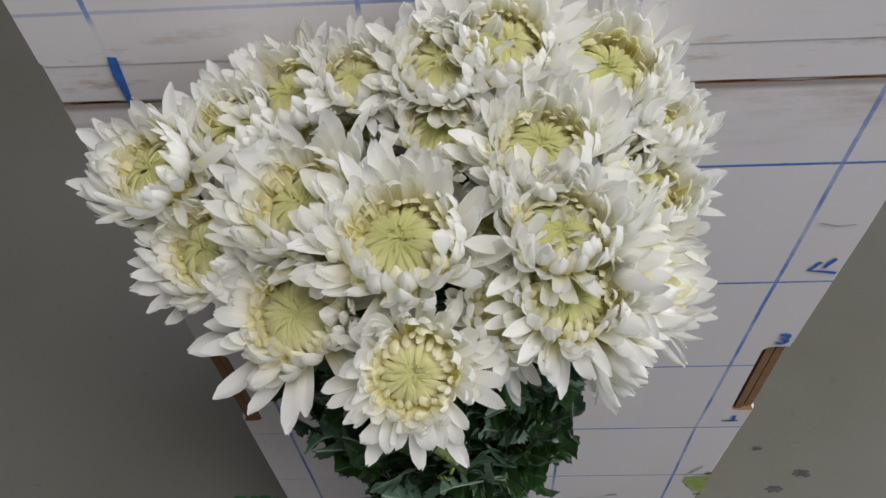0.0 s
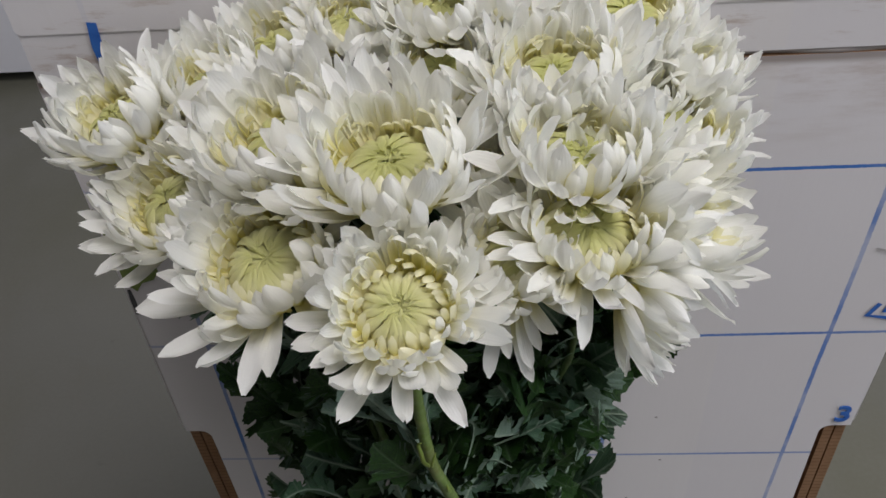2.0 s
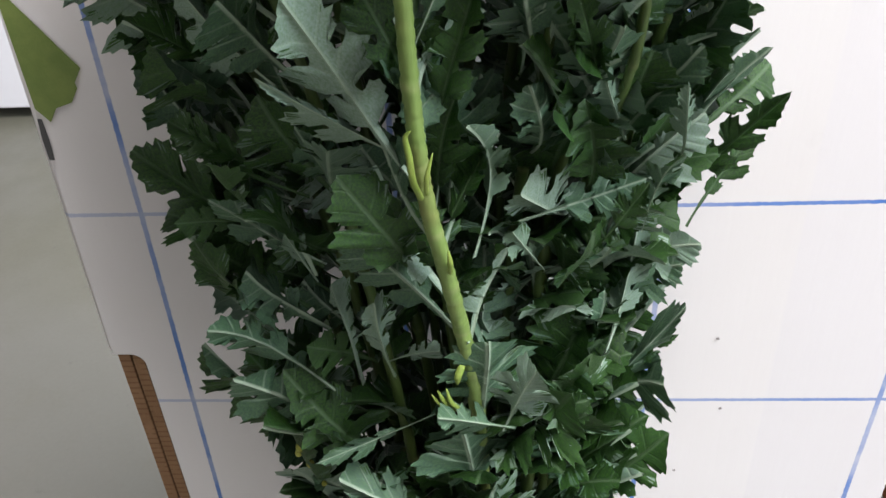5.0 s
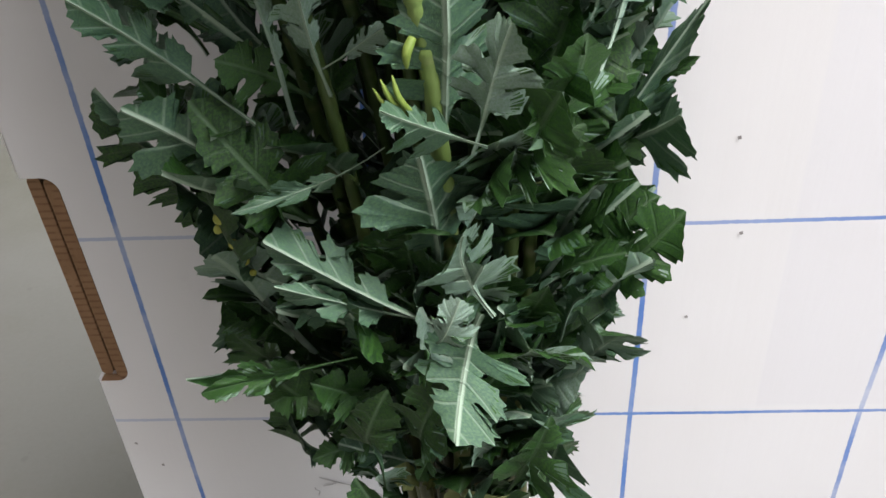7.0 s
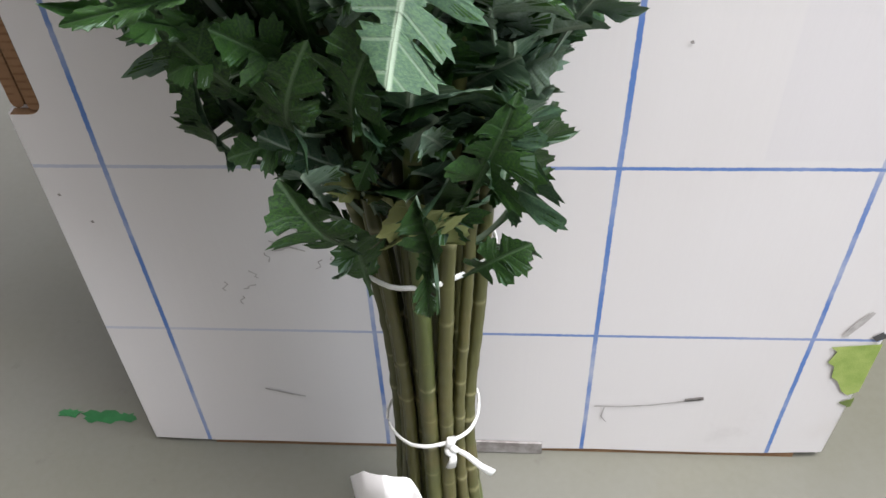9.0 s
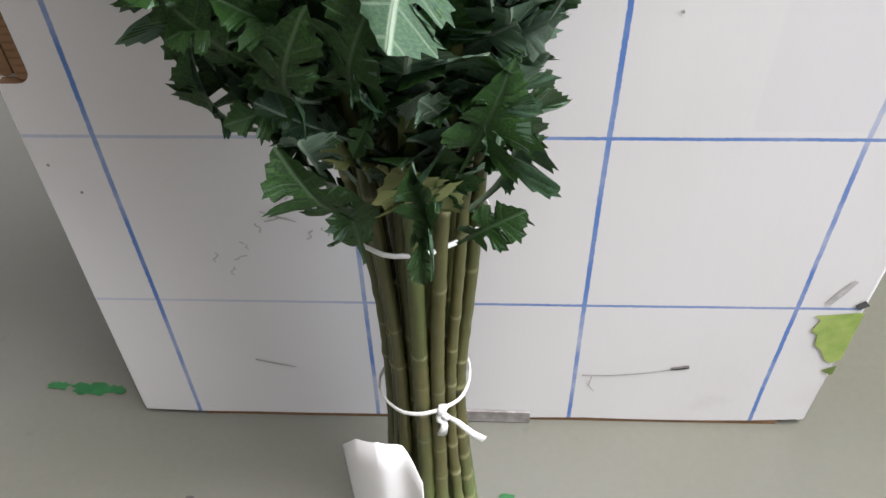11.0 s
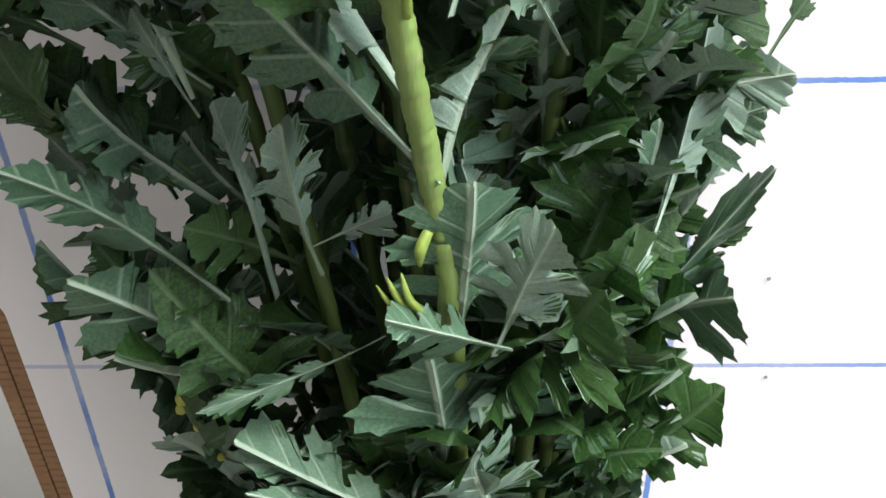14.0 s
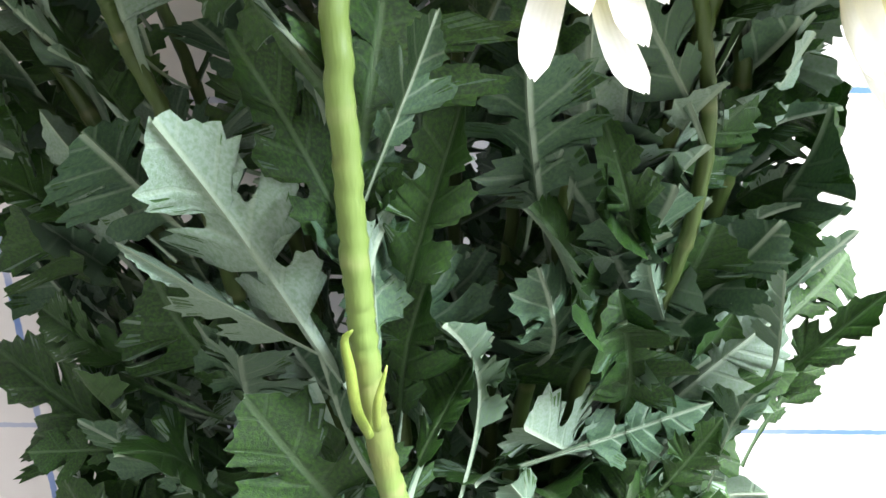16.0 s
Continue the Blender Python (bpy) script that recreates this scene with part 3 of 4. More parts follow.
def flower_head(plant, eye, tilt, to, size, cup, eye_kind, seed, rings=None):
    """A head whose eye lies at the given place; tilt in degrees towards the compass angle to; cup lifts the outer petals."""
    rng = random.Random(seed)
    axis = Matrix.Rotation(radians(to), 4, "Z") @ Matrix.Rotation(radians(tilt), 4, "Y")
    turn = axis @ Matrix.Rotation(rng.uniform(0, 6.28), 4, "Z")
    k = size / 0.030
    up = (axis @ Vector((0, 0, 1))).normalized()
    root = Vector(eye) - up * 0.0130 * k
    head = part("flower_head", CALYX_MESH, plant, Matrix.Translation(root) @ turn @ Matrix.Scale(k, 4), "green flower base under white petals")
    # ring: petals, length, lift, root radius, root height, kind
    table = rings or (
        (12, 1.13, 11, 0.0050, 0.0000, "outer"), (16, 1.12, 18, 0.0052, 0.0008, "outer"), (18, 1.07, 26, 0.0058, 0.0020, "outer"),
        (19, 0.97, 31, 0.0072, 0.0028, "mid"), (20, 0.82, 38, 0.0090, 0.0036, "mid"), (22, 0.65, 44, 0.0108, 0.0040, "inner"),
        (25, 0.52, 55, 0.0126, 0.0042, "rim"),
    ) + tuple((count, length, lift, rad, high, eye_kind) for count, length, lift, rad, high in (
        (26, 0.56, 66, 0.0122, 0.0044), (25, 0.53, 67, 0.0112, 0.0047), (23, 0.50, 68, 0.0100, 0.0050), (21, 0.46, 70, 0.0087, 0.0053), (18, 0.40, 73, 0.0072, 0.0057), (15, 0.34, 77, 0.0055, 0.0062), (11, 0.26, 82, 0.0037, 0.0068), (6, 0.18, 87, 0.0018, 0.0076)))
    for r, (count, length, lift, rad, high, kind) in enumerate(table):
        start = rng.uniform(0, 6.28)
        for n in range(count):
            if r < 2 and rng.random() < 0.10:
                continue
            shake = 0.22 if r < 6 else 0.10
            around = start + 2 * math.pi * (n + rng.uniform(-shake, shake)) / count
            el = lift + (0.60 * cup * (1 - r / 8) if r < 7 else 0.0) + rng.gauss(0, 7.0 if r < 3 else 4.5 if r < 6 else 2.0)
            ln = 0.030 * length * (rng.uniform(0.84, 1.10) if r < 6 else rng.uniform(0.94, 1.05))
            m = Matrix.Rotation(around, 4, "Z") @ Matrix.Translation((rad, 0, high)) @ Matrix.Rotation(-radians(el), 4, "Y") @ Matrix.Rotation(radians(rng.gauss(0, 10 if r < 6 else 4)), 4, "X") @ Matrix.Diagonal((ln, ln * rng.uniform(0.88, 1.12), ln, 1))
            part("petal", rng.choice(PETALS[kind]), head, m)
    return root, up


# ---- leaves ----
def leaf_mesh(seed, curl, fold, old=False):
    """A lobed, toothed leaf of length 1 along x with a stalk, dark face towards z and pale face below."""
    rng = random.Random(seed)
    stalk = ((0.0, 0.020), (0.10, 0.015), (0.20, 0.016), (0.30, 0.026))
    lobe_a = ((0.360, 0.040), (0.372, 0.078), (0.386, 0.128), (0.384, 0.166), (0.417, 0.172), (0.436, 0.212), (0.464, 0.198), (0.500, 0.220), (0.503, 0.176), (0.530, 0.160), (0.510, 0.115), (0.500, 0.082), (0.510, 0.064), (0.532, 0.060))
    lobe_b = ((0.556, 0.064), (0.572, 0.098), (0.584, 0.142), (0.580, 0.190), (0.615, 0.202), (0.636, 0.256), (0.667, 0.238), (0.712, 0.264), (0.711, 0.212), (0.746, 0.200), (0.718, 0.146), (0.696, 0.100), (0.700, 0.074), (0.718, 0.068))
    tip = ((0.742, 0.074), (0.762, 0.104), (0.770, 0.150), (0.806, 0.143), (0.834, 0.182), (0.857, 0.148), (0.896, 0.150), (0.902, 0.104), (0.940, 0.096), (0.950, 0.058), (0.976, 0.045), (1.0, 0.004))
    small = rng.uniform(0.55, 1.15)
    verts, uvs, faces, index = [], [], [], []
    cols = (0.0, 0.13, 0.55, 1.0)
    ph = [rng.uniform(0, 6.28) for _ in range(6)]
    roll, wave = rng.uniform(-1.8, 3.0), rng.uniform(1.4, 3.4)
    halves = []
    for side in (-1, 1):
        ka, kb, kt = rng.uniform(0.70, 1.10) * small, rng.uniform(0.75, 1.15), rng.uniform(0.80, 1.15)
        pts = list(stalk)
        for group, k in ((lobe_a, ka), (lobe_b, kb), (tip, kt)):
            pts += [(x + rng.uniform(-0.010, 0.010), y * k * rng.uniform(0.93, 1.07)) for x, y in group]
        mids, far = [], 0.0
        for x, y in pts:
            far = max(far + 0.004, min(x - 0.85 * y, 0.985))
            mids.append(min(far, 0.99))
        mids[-1] = 0.992
        fine = smooth_line([(x, y, m) for (x, y), m in zip(pts, mids)], 2)
        pts, mids = [(p.x, max(p.y, 0.004)) for p in fine], [p.z for p in fine]
        halves.append((side, pts, mids))

    sway, droop, quilt = rng.uniform(-0.16, 0.16), rng.uniform(-0.10, 0.30), rng.uniform(0.002, 0.006)

    def bent(x, y, layer, c):
        z = 0.62 * curl * x * (1 - x) + fold * abs(y) + 0.03 * math.sin(5 * x + ph[0])
        z += wave * (0.05 * math.sin(8 * x + ph[1] + (2 if y > 0 else 0)) + 0.016 * math.sin(14 * x + ph[2])) * c * c * min(1, abs(y) * 6) - roll * max(0.0, abs(y) - 0.10) ** 2 * 2.2
        z -= droop * max(x - 0.35, 0.0) ** 2 - quilt * math.sin(2 * math.pi * (x - 0.85 * abs(y)) / 0.155) * min(1.0, abs(y) * 12)
        thick = 0.030 if c == 0 else (0.012 if c < 0.2 else 0.006)
        return z - layer * thick * (1.0 if c < 1 else 0.2)

    for layer in (0, 1):
        for side, pts, mids in halves:
            first = len(verts)
            for (x, y), m in zip(pts, mids):
                for c in cols:
                    px, py = m + (x - m) * c, side * y * c
                    verts.append((px, py + sway * px * px, bent(px, py, layer, c)))
                    uvs.append((0.5 + 0.5 * py / 0.36, m))
            n = len(cols)
            for i in range(len(pts) - 1):
                for k in range(n - 1):
                    p = first + i * n + k
                    q = (p, p + n, p + n + 1, p + 1)
                    faces.append(q if (side < 0) == (layer == 0) else q[::-1])
                    index.append(layer)
    return mesh_of("leaf", verts, faces, [LEAF_OLD, LEAF_OLD] if old else [LEAF_TOP, LEAF_UNDER], True, uvs, index)


LEAVES = [leaf_mesh(100 + k, c, f) for k, (c, f) in enumerate(((0.5, 0.35), (0.9, 0.5), (-0.4, 0.3), (0.3, 0.8), (1.2, 0.3), (0.7, -0.3), (-0.7, 0.6), (0.4, 0.45), (1.4, 0.7), (0.2, -0.5), (-0.9, 0.2), (0.8, 1.0), (0.6, 0.15), (-0.2, 0.7), (1.1, -0.2), (0.3, 0.25), (-0.5, 0.9), (1.0, 0.6)))]
OLD_LEAVES = [leaf_mesh(150 + k, 0.4, 0.25, True) for k in range(2)]


def leaf_frame(base, tip, face, ratio):
    """The pose of a leaf from base to tip whose dark face turns towards face; ratio: breadth against length."""
    b, t = Vector(base), Vector(tip)
    x = t - b
    n = Vector(face) - Vector(face).dot(x) / x.dot(x) * x
    n.normalize()
    y = n.cross(x).normalized()
    length = x.length
    m = Matrix.Identity(4)
    for i, (col, s) in enumerate(((x.normalized(), length), (y, length * ratio / 0.60), (n, length * 0.8))):
        for r in range(3):
            m[r][i] = col[r] * s
    m.translation = b
    return m


# ---- chrysanthemums: plants ----
FOOT, TIE = Vector((-0.0200, -0.0600, 0.0)), Vector((-0.0170, -0.0560, 0.205))
# eye of the head x, y, z; tilt, compass angle of the tilt (0: right, -90: towards the viewer, 180: left), size, cup, eye
PLANTS = []


def plant_spec(*row):
    PLANTS.append(row)


plant_spec(-0.0240, -0.1300, 0.5620, 31, -88, 0.0262, 2, "short")
plant_spec(-0.0280, -0.0910, 0.5780, 12, -95, 0.0341, 22, "eye")
plant_spec(-0.0620, -0.0720, 0.5730, 16, -130, 0.0341, 20, "short")
plant_spec(0.0190, -0.0580, 0.5830, 12, -90, 0.0308, 24, "eye")
plant_spec(0.0260, -0.1050, 0.5650, 20, -80, 0.0297, 22, "eye")
plant_spec(0.0450, -0.0210, 0.5820, 14, -60, 0.0319, 20, "eye")
plant_spec(-0.0650, -0.1040, 0.5550, 24, -105, 0.0319, 14, "short")
plant_spec(-0.0150, -0.0450, 0.5790, 14, -90, 0.0253, 32, "eye")
plant_spec(0.0240, -0.0880, 0.5770, 10, -70, 0.0297, 30, "eye")
plant_spec(-0.1200, -0.0520, 0.5700, 20, -140, 0.029, 26, "short")
plant_spec(-0.0918, -0.0346, 0.5709, 16, -120, 0.0275, 26, "short")
plant_spec(-0.0714, -0.0227, 0.5765, 18, -120, 0.0292, 26, "short")
plant_spec(-0.0458, -0.0246, 0.5858, 18, -90, 0.0220, 30, "short")
plant_spec(-0.0144, -0.0255, 0.5912, 22, -90, 0.0275, 32, "short")
plant_spec(0.0080, -0.0204, 0.5947, 24, -80, 0.0286, 26, "short")
plant_spec(0.0632, -0.0418, 0.5728, 26, -10, 0.0226, 40, "eye")
plant_spec(0.0506, -0.0527, 0.5701, 10, -40, 0.0154, 52, "eye")
plant_spec(0.0544, -0.0635, 0.5662, 22, -40, 0.0297, 24, "short")
plant_spec(0.0544, -0.0929, 0.5586, 62, -12, 0.0297, 18, "short")
plant_spec(0.0015, -0.0727, 0.5582, 10, -90, 0.0231, 36, "eye")
plant_spec(0.0071, -0.1060, 0.5565, 18, -75, 0.0258, 26, "short")
plant_spec(-0.1002, -0.0768, 0.5554, 28, -130, 0.0286, 18, "short")
plant_spec(-0.0501, -0.0285, 0.5568, 12, -90, 0.0198, 40, "short")
plant_spec(0.0455, -0.1087, 0.5446, 96, -25, 0.0253, 6, "short")


def foot_places():
    """Where the stems stand in the bundle: like their heads, pushed apart to a stem's width."""
    spots = []
    for x, y, *_ in PLANTS:
        v = Vector(((x + 0.025) / 0.095, (y + 0.066) / 0.066))
        spots.append(v / max(v.length, 1.0) * 0.0165)
    for _ in range(60):
        for i in range(len(spots)):
            for j in range(i):
                d = spots[i] - spots[j]
                if d.length < 0.0066:
                    d = d.normalized() if d.length > 1e-6 else Vector((1, 0))
                    spots[i] += d * 0.0006
                    spots[j] -= d * 0.0006
        spots = [s if s.length < 0.0175 else s * (0.0175 / s.length) for s in spots]
    return spots


def stem_mesh(line, thick, rng):
    pts = smooth_line(line, 26)
    radii, out, marks, run = [], [], [], 0.0
    step = rng.uniform(0.017, 0.023)
    for i, p in enumerate(pts):
        if i:
            run += (p - pts[i - 1]).length
        h = p.z
        base = thick * (1.0 - 0.56 * min(max(h / 0.55, 0), 1))
        node = max(0.0, 1 - abs(((run + 0.004) % step) - step / 2) / 0.0022)
        radii.append(base * (1 + (0.05 if thick > 0.0035 else 0.14) * node))
        marks.append(node)
        out.append(p + Vector((rng.uniform(-1, 1), rng.uniform(-1, 1), 0)) * 0.00018)
    return ring_tube("stem", out, radii, STEM, 9, marks=marks)


def silhouette(z):
    """Middle and half width of the leafy bunch, and its half depth, at a height."""
    zs = (0.19, 0.22, 0.25, 0.28, 0.305, 0.33, 0.37, 0.39, 0.43, 0.45, 0.48, 0.53)
    mid = np.interp(z, zs, (-0.018, -0.019, -0.027, -0.030, -0.026, -0.025, -0.028, -0.030, -0.024, -0.026, -0.026, -0.028))
    wide = np.interp(z, zs, (0.018, 0.026, 0.045, 0.055, 0.057, 0.065, 0.071, 0.074, 0.075, 0.084, 0.084, 0.082))
    return mid, wide, np.interp(z, (0.19, 0.22, 0.25, 0.28, 0.33, 0.37, 0.43, 0.53), (0.020, 0.026, 0.034, 0.040, 0.044, 0.046, 0.046, 0.046))


STEM_LINES, PLANT_OBS = [], []


def plants():
    spots = foot_places()
    for i, (row, spot) in enumerate(zip(PLANTS, spots)):
        rng = random.Random(500 + i)
        ob = thing("chrysanthemum", None, "white chrysanthemum with yellow-green centre on a leafy cut stem", "flower", "bunch of chrysanthemums")
        PLANT_OBS.append(ob)
        off = Vector((spot.x, spot.y, 0))
        root, up = flower_head(ob, row[:3], row[3], row[4], row[5], row[6], row[7], 900 + i)
        low = FOOT + off * 1.22 + Vector((rng.uniform(-1, 1), rng.uniform(-1, 1), 0)) * 0.002
        low.z = max(0.0, rng.uniform(-0.004, 0.010))
        waist = FOOT.lerp(TIE, 0.55) + off * 0.84
        tie = TIE + off * 1.12
        neck = root - up * 0.004
        line = [low, waist, tie]
        if i == 0:
            line += [(-0.0150, -0.086, 0.330), (-0.0150, -0.102, 0.400), (-0.0175, -0.1085, 0.430), (-0.0200, -0.1150, 0.4535), (-0.0232, -0.1200, 0.478), (-0.0242, -0.1215, 0.500), (-0.0245, -0.1230, 0.530)]
        else:
            for t, g in ((0.42, 0.25), (0.70, 0.48), (0.88, 0.76)):
                line.append(Vector((tie.x + g * (neck.x - tie.x), tie.y + g * (neck.y - tie.y), tie.z + t * (neck.z - tie.z))) + Vector((rng.uniform(-1, 1), rng.uniform(-1, 1), 0)) * 0.003)
            bend = neck - up * 0.014
            line.append(Vector((bend.x, bend.y, max(bend.z, line[-1].z + 0.008))))
        line.append(neck)
        stem = part("stem", stem_mesh(line, rng.uniform(0.0026, 0.0033) if i else 0.0038, rng), ob)
        # all but the foremost stem take the green with shade painted in
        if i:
            stem.data.materials[0] = STEM_SHADED
        STEM_LINES.append(smooth_line(line, 10))


plants()


def put_leaf(i, base, tip, face, ratio, rng, old=False):
    part("leaf", rng.choice(OLD_LEAVES if old else LEAVES), PLANT_OBS[i], leaf_frame(base, tip, face, ratio))


def nearest_plant(p):
    p = Vector(p)
    return min(range(len(STEM_LINES)), key=lambda i: min((q - p).length for q in STEM_LINES[i]))


RNG = random.Random(77)


def leaf_at(base, tip, side, ratio):
    """A leaf at a known place: p shows its pale face to the front, d its dark one."""
    face = Vector((RNG.uniform(-0.3, 0.3), -0.80, 0.55)) * (1 if side == "d" else -1)
    b = Vector(base)
    b -= (Vector(tip) - b) * 0.15
    put_leaf(nearest_plant(base), b, tip, face, ratio * 0.78, RNG)


leaf_at((-0.018, -0.104, 0.338), (-0.009, -0.112, 0.355), "p", 0.80)
leaf_at((-0.055, -0.079, 0.305), (-0.077, -0.114, 0.332), "d", 0.24)
leaf_at((-0.001, -0.092, 0.266), (0.011, -0.099, 0.301), "d", 0.70)
leaf_at((-0.001, -0.086, 0.233), (0.013, -0.092, 0.254), "d", 0.90)
leaf_at((-0.033, -0.079, 0.217), (-0.035, -0.084, 0.248), "d", 0.90)
leaf_at((-0.011, -0.094, 0.228), (-0.013, -0.098, 0.272), "d", 0.35)
leaf_at((-0.023, -0.094, 0.291), (-0.012, -0.108, 0.322), "d", 0.90)
leaf_at((-0.053, -0.064, 0.261), (-0.072, -0.079, 0.300), "d", 0.80)
leaf_at((-0.042, -0.074, 0.281), (-0.055, -0.092, 0.301), "d", 0.80)
leaf_at((0.019, -0.079, 0.300), (0.028, -0.089, 0.330), "p", 0.80)
leaf_at((-0.006, -0.099, 0.386), (0.015, -0.089, 0.394), "d", 1.10)
leaf_at((0.022, -0.089, 0.408), (0.034, -0.074, 0.442), "p", 0.50)
leaf_at((-0.019, -0.110, 0.433), (-0.041, -0.104, 0.462), "p", 0.75)
leaf_at((0.002, -0.102, 0.447), (-0.005, -0.108, 0.461), "p", 0.70)
leaf_at((-0.061, -0.079, 0.435), (-0.082, -0.089, 0.461), "p", 0.50)
leaf_at((-0.066, -0.074, 0.432), (-0.115, -0.066, 0.458), "d", 0.50)
leaf_at((-0.067, -0.084, 0.464), (-0.097, -0.074, 0.472), "d", 0.55)
leaf_at((0.001, -0.099, 0.459), (0.030, -0.084, 0.459), "p", 0.50)
leaf_at((0.052, -0.049, 0.427), (0.069, -0.034, 0.447), "d", 0.50)
leaf_at((0.045, -0.064, 0.462), (0.071, -0.049, 0.473), "d", 0.80)
leaf_at((0.033, -0.089, 0.486), (0.045, -0.074, 0.501), "p", 0.50)
leaf_at((0.038, -0.079, 0.461), (0.060, -0.059, 0.487), "p", 0.45)
leaf_at((-0.062, -0.084, 0.459), (-0.097, -0.074, 0.468), "d", 0.45)
leaf_at((-0.063, -0.089, 0.494), (-0.084, -0.084, 0.513), "p", 0.50)
leaf_at((-0.081, -0.079, 0.440), (-0.102, -0.069, 0.446), "d", 0.90)
leaf_at((0.025, -0.112, 0.466), (0.029, -0.116, 0.486), "p", 0.42)
leaf_at((0.031, -0.112, 0.484), (0.030, -0.116, 0.500), "p", 0.45)
leaf_at((0.017, -0.112, 0.462), (0.025, -0.116, 0.477), "d", 0.60)
# pale underside colour stands in for glare on this leaf's top
leaf_at((-0.009, -0.109, 0.346), (-0.022, -0.117, 0.322), "p", 1.50)
leaf_at((-0.006, -0.104, 0.348), (-0.016, -0.112, 0.371), "p", 1.00)
leaf_at((-0.026, -0.084, 0.263), (-0.054, -0.092, 0.282), "p", 0.60)
leaf_at((0.027, -0.060, 0.317), (0.052, -0.068, 0.346), "d", 0.85)
leaf_at((-0.045, -0.104, 0.331), (-0.080, -0.112, 0.330), "d", 0.28)
leaf_at((-0.023, -0.097, 0.340), (-0.058, -0.105, 0.369), "p", 0.42)
leaf_at((-0.023, -0.099, 0.340), (-0.057, -0.107, 0.357), "p", 0.32)
leaf_at((-0.007, -0.106, 0.395), (-0.000, -0.114, 0.425), "p", 0.75)
leaf_at((-0.007, -0.107, 0.395), (-0.026, -0.115, 0.407), "p", 0.60)
leaf_at((-0.005, -0.096, 0.375), (0.013, -0.104, 0.403), "d", 1.20)
leaf_at((0.011, -0.067, 0.347), (0.046, -0.075, 0.414), "p", 0.20)
leaf_at((-0.040, -0.092, 0.404), (-0.045, -0.100, 0.434), "p", 0.60)
leaf_at((-0.039, -0.094, 0.408), (-0.025, -0.102, 0.420), "p", 0.45)
leaf_at((-0.062, -0.090, 0.397), (-0.086, -0.098, 0.430), "p", 0.45)
leaf_at((-0.049, -0.077, 0.394), (-0.063, -0.085, 0.410), "d", 1.00)
leaf_at((-0.053, -0.077, 0.371), (-0.073, -0.085, 0.382), "d", 1.10)
leaf_at((-0.032, -0.097, 0.387), (-0.062, -0.105, 0.376), "p", 0.25)
leaf_at((-0.028, -0.114, 0.481), (-0.052, -0.122, 0.520), "p", 0.55)
leaf_at((-0.030, -0.110, 0.483), (-0.057, -0.118, 0.505), "p", 0.20)
leaf_at((-0.028, -0.104, 0.496), (-0.043, -0.112, 0.529), "d", 0.55)
leaf_at((-0.022, -0.110, 0.488), (-0.013, -0.118, 0.524), "d", 0.45)
leaf_at((-0.022, -0.116, 0.513), (-0.012, -0.124, 0.534), "p", 0.50)
leaf_at((-0.013, -0.107, 0.458), (-0.009, -0.115, 0.494), "p", 0.38)
leaf_at((-0.023, -0.102, 0.464), (-0.016, -0.110, 0.498), "d", 0.55)
leaf_at((-0.028, -0.107, 0.448), (-0.036, -0.115, 0.482), "d", 0.80)
leaf_at((-0.002, -0.092, 0.496), (-0.000, -0.100, 0.513), "p", 0.70)
leaf_at((0.014, -0.092, 0.494), (0.011, -0.100, 0.519), "d", 0.60)
leaf_at((0.022, -0.090, 0.477), (0.015, -0.098, 0.496), "p", 0.80)
leaf_at((0.034, -0.077, 0.485), (0.025, -0.085, 0.516), "p", 0.35)
leaf_at((0.035, -0.062, 0.441), (0.047, -0.070, 0.486), "p", 0.40)
leaf_at((0.043, -0.062, 0.444), (0.065, -0.070, 0.476), "d", 0.40)
leaf_at((-0.048, -0.092, 0.462), (-0.055, -0.100, 0.486), "p", 0.50)
leaf_at((-0.077, -0.082, 0.448), (-0.092, -0.090, 0.456), "d", 0.80)
leaf_at((0.024, -0.067, 0.392), (0.036, -0.075, 0.435), "p", 0.30)
leaf_at((0.029, -0.062, 0.380), (0.046, -0.070, 0.396), "d", 0.40)
leaf_at((0.001, -0.082, 0.428), (0.020, -0.090, 0.446), "p", 0.30)
leaf_at((-0.013, -0.087, 0.419), (-0.016, -0.095, 0.446), "d", 0.50)
leaf_at((0.013, -0.082, 0.388), (0.006, -0.090, 0.409), "p", 0.80)
leaf_at((-0.008, -0.087, 0.405), (-0.014, -0.095, 0.424), "p", 0.60)
leaf_at((-0.061, -0.082, 0.430), (-0.067, -0.090, 0.449), "p", 0.50)
leaf_at((-0.051, -0.082, 0.394), (-0.054, -0.090, 0.436), "p", 0.20)
leaf_at((-0.076, -0.077, 0.379), (-0.087, -0.085, 0.400), "d", 0.80)
leaf_at((0.003, -0.072, 0.259), (0.011, -0.080, 0.254), "d", 0.90)
leaf_at((-0.002, -0.067, 0.207), (0.012, -0.075, 0.235), "d", 0.90)
leaf_at((-0.025, -0.092, 0.349), (-0.026, -0.100, 0.371), "d", 0.80)
leaf_at((-0.052, -0.082, 0.306), (-0.071, -0.090, 0.306), "d", 0.90)
leaf_at((-0.039, -0.082, 0.279), (-0.062, -0.090, 0.279), "d", 0.80)
leaf_at((-0.032, -0.092, 0.300), (-0.054, -0.100, 0.321), "d", 0.70)
leaf_at((0.005, -0.092, 0.314), (0.001, -0.100, 0.346), "p", 0.80)
leaf_at((0.013, -0.082, 0.309), (0.016, -0.090, 0.341), "p", 0.50)
leaf_at((-0.013, -0.082, 0.249), (-0.012, -0.090, 0.216), "d", 0.35)
leaf_at((-0.005, -0.087, 0.275), (-0.009, -0.095, 0.292), "p", 1.00)
leaf_at((-0.024, -0.082, 0.278), (-0.032, -0.090, 0.268), "d", 0.80)


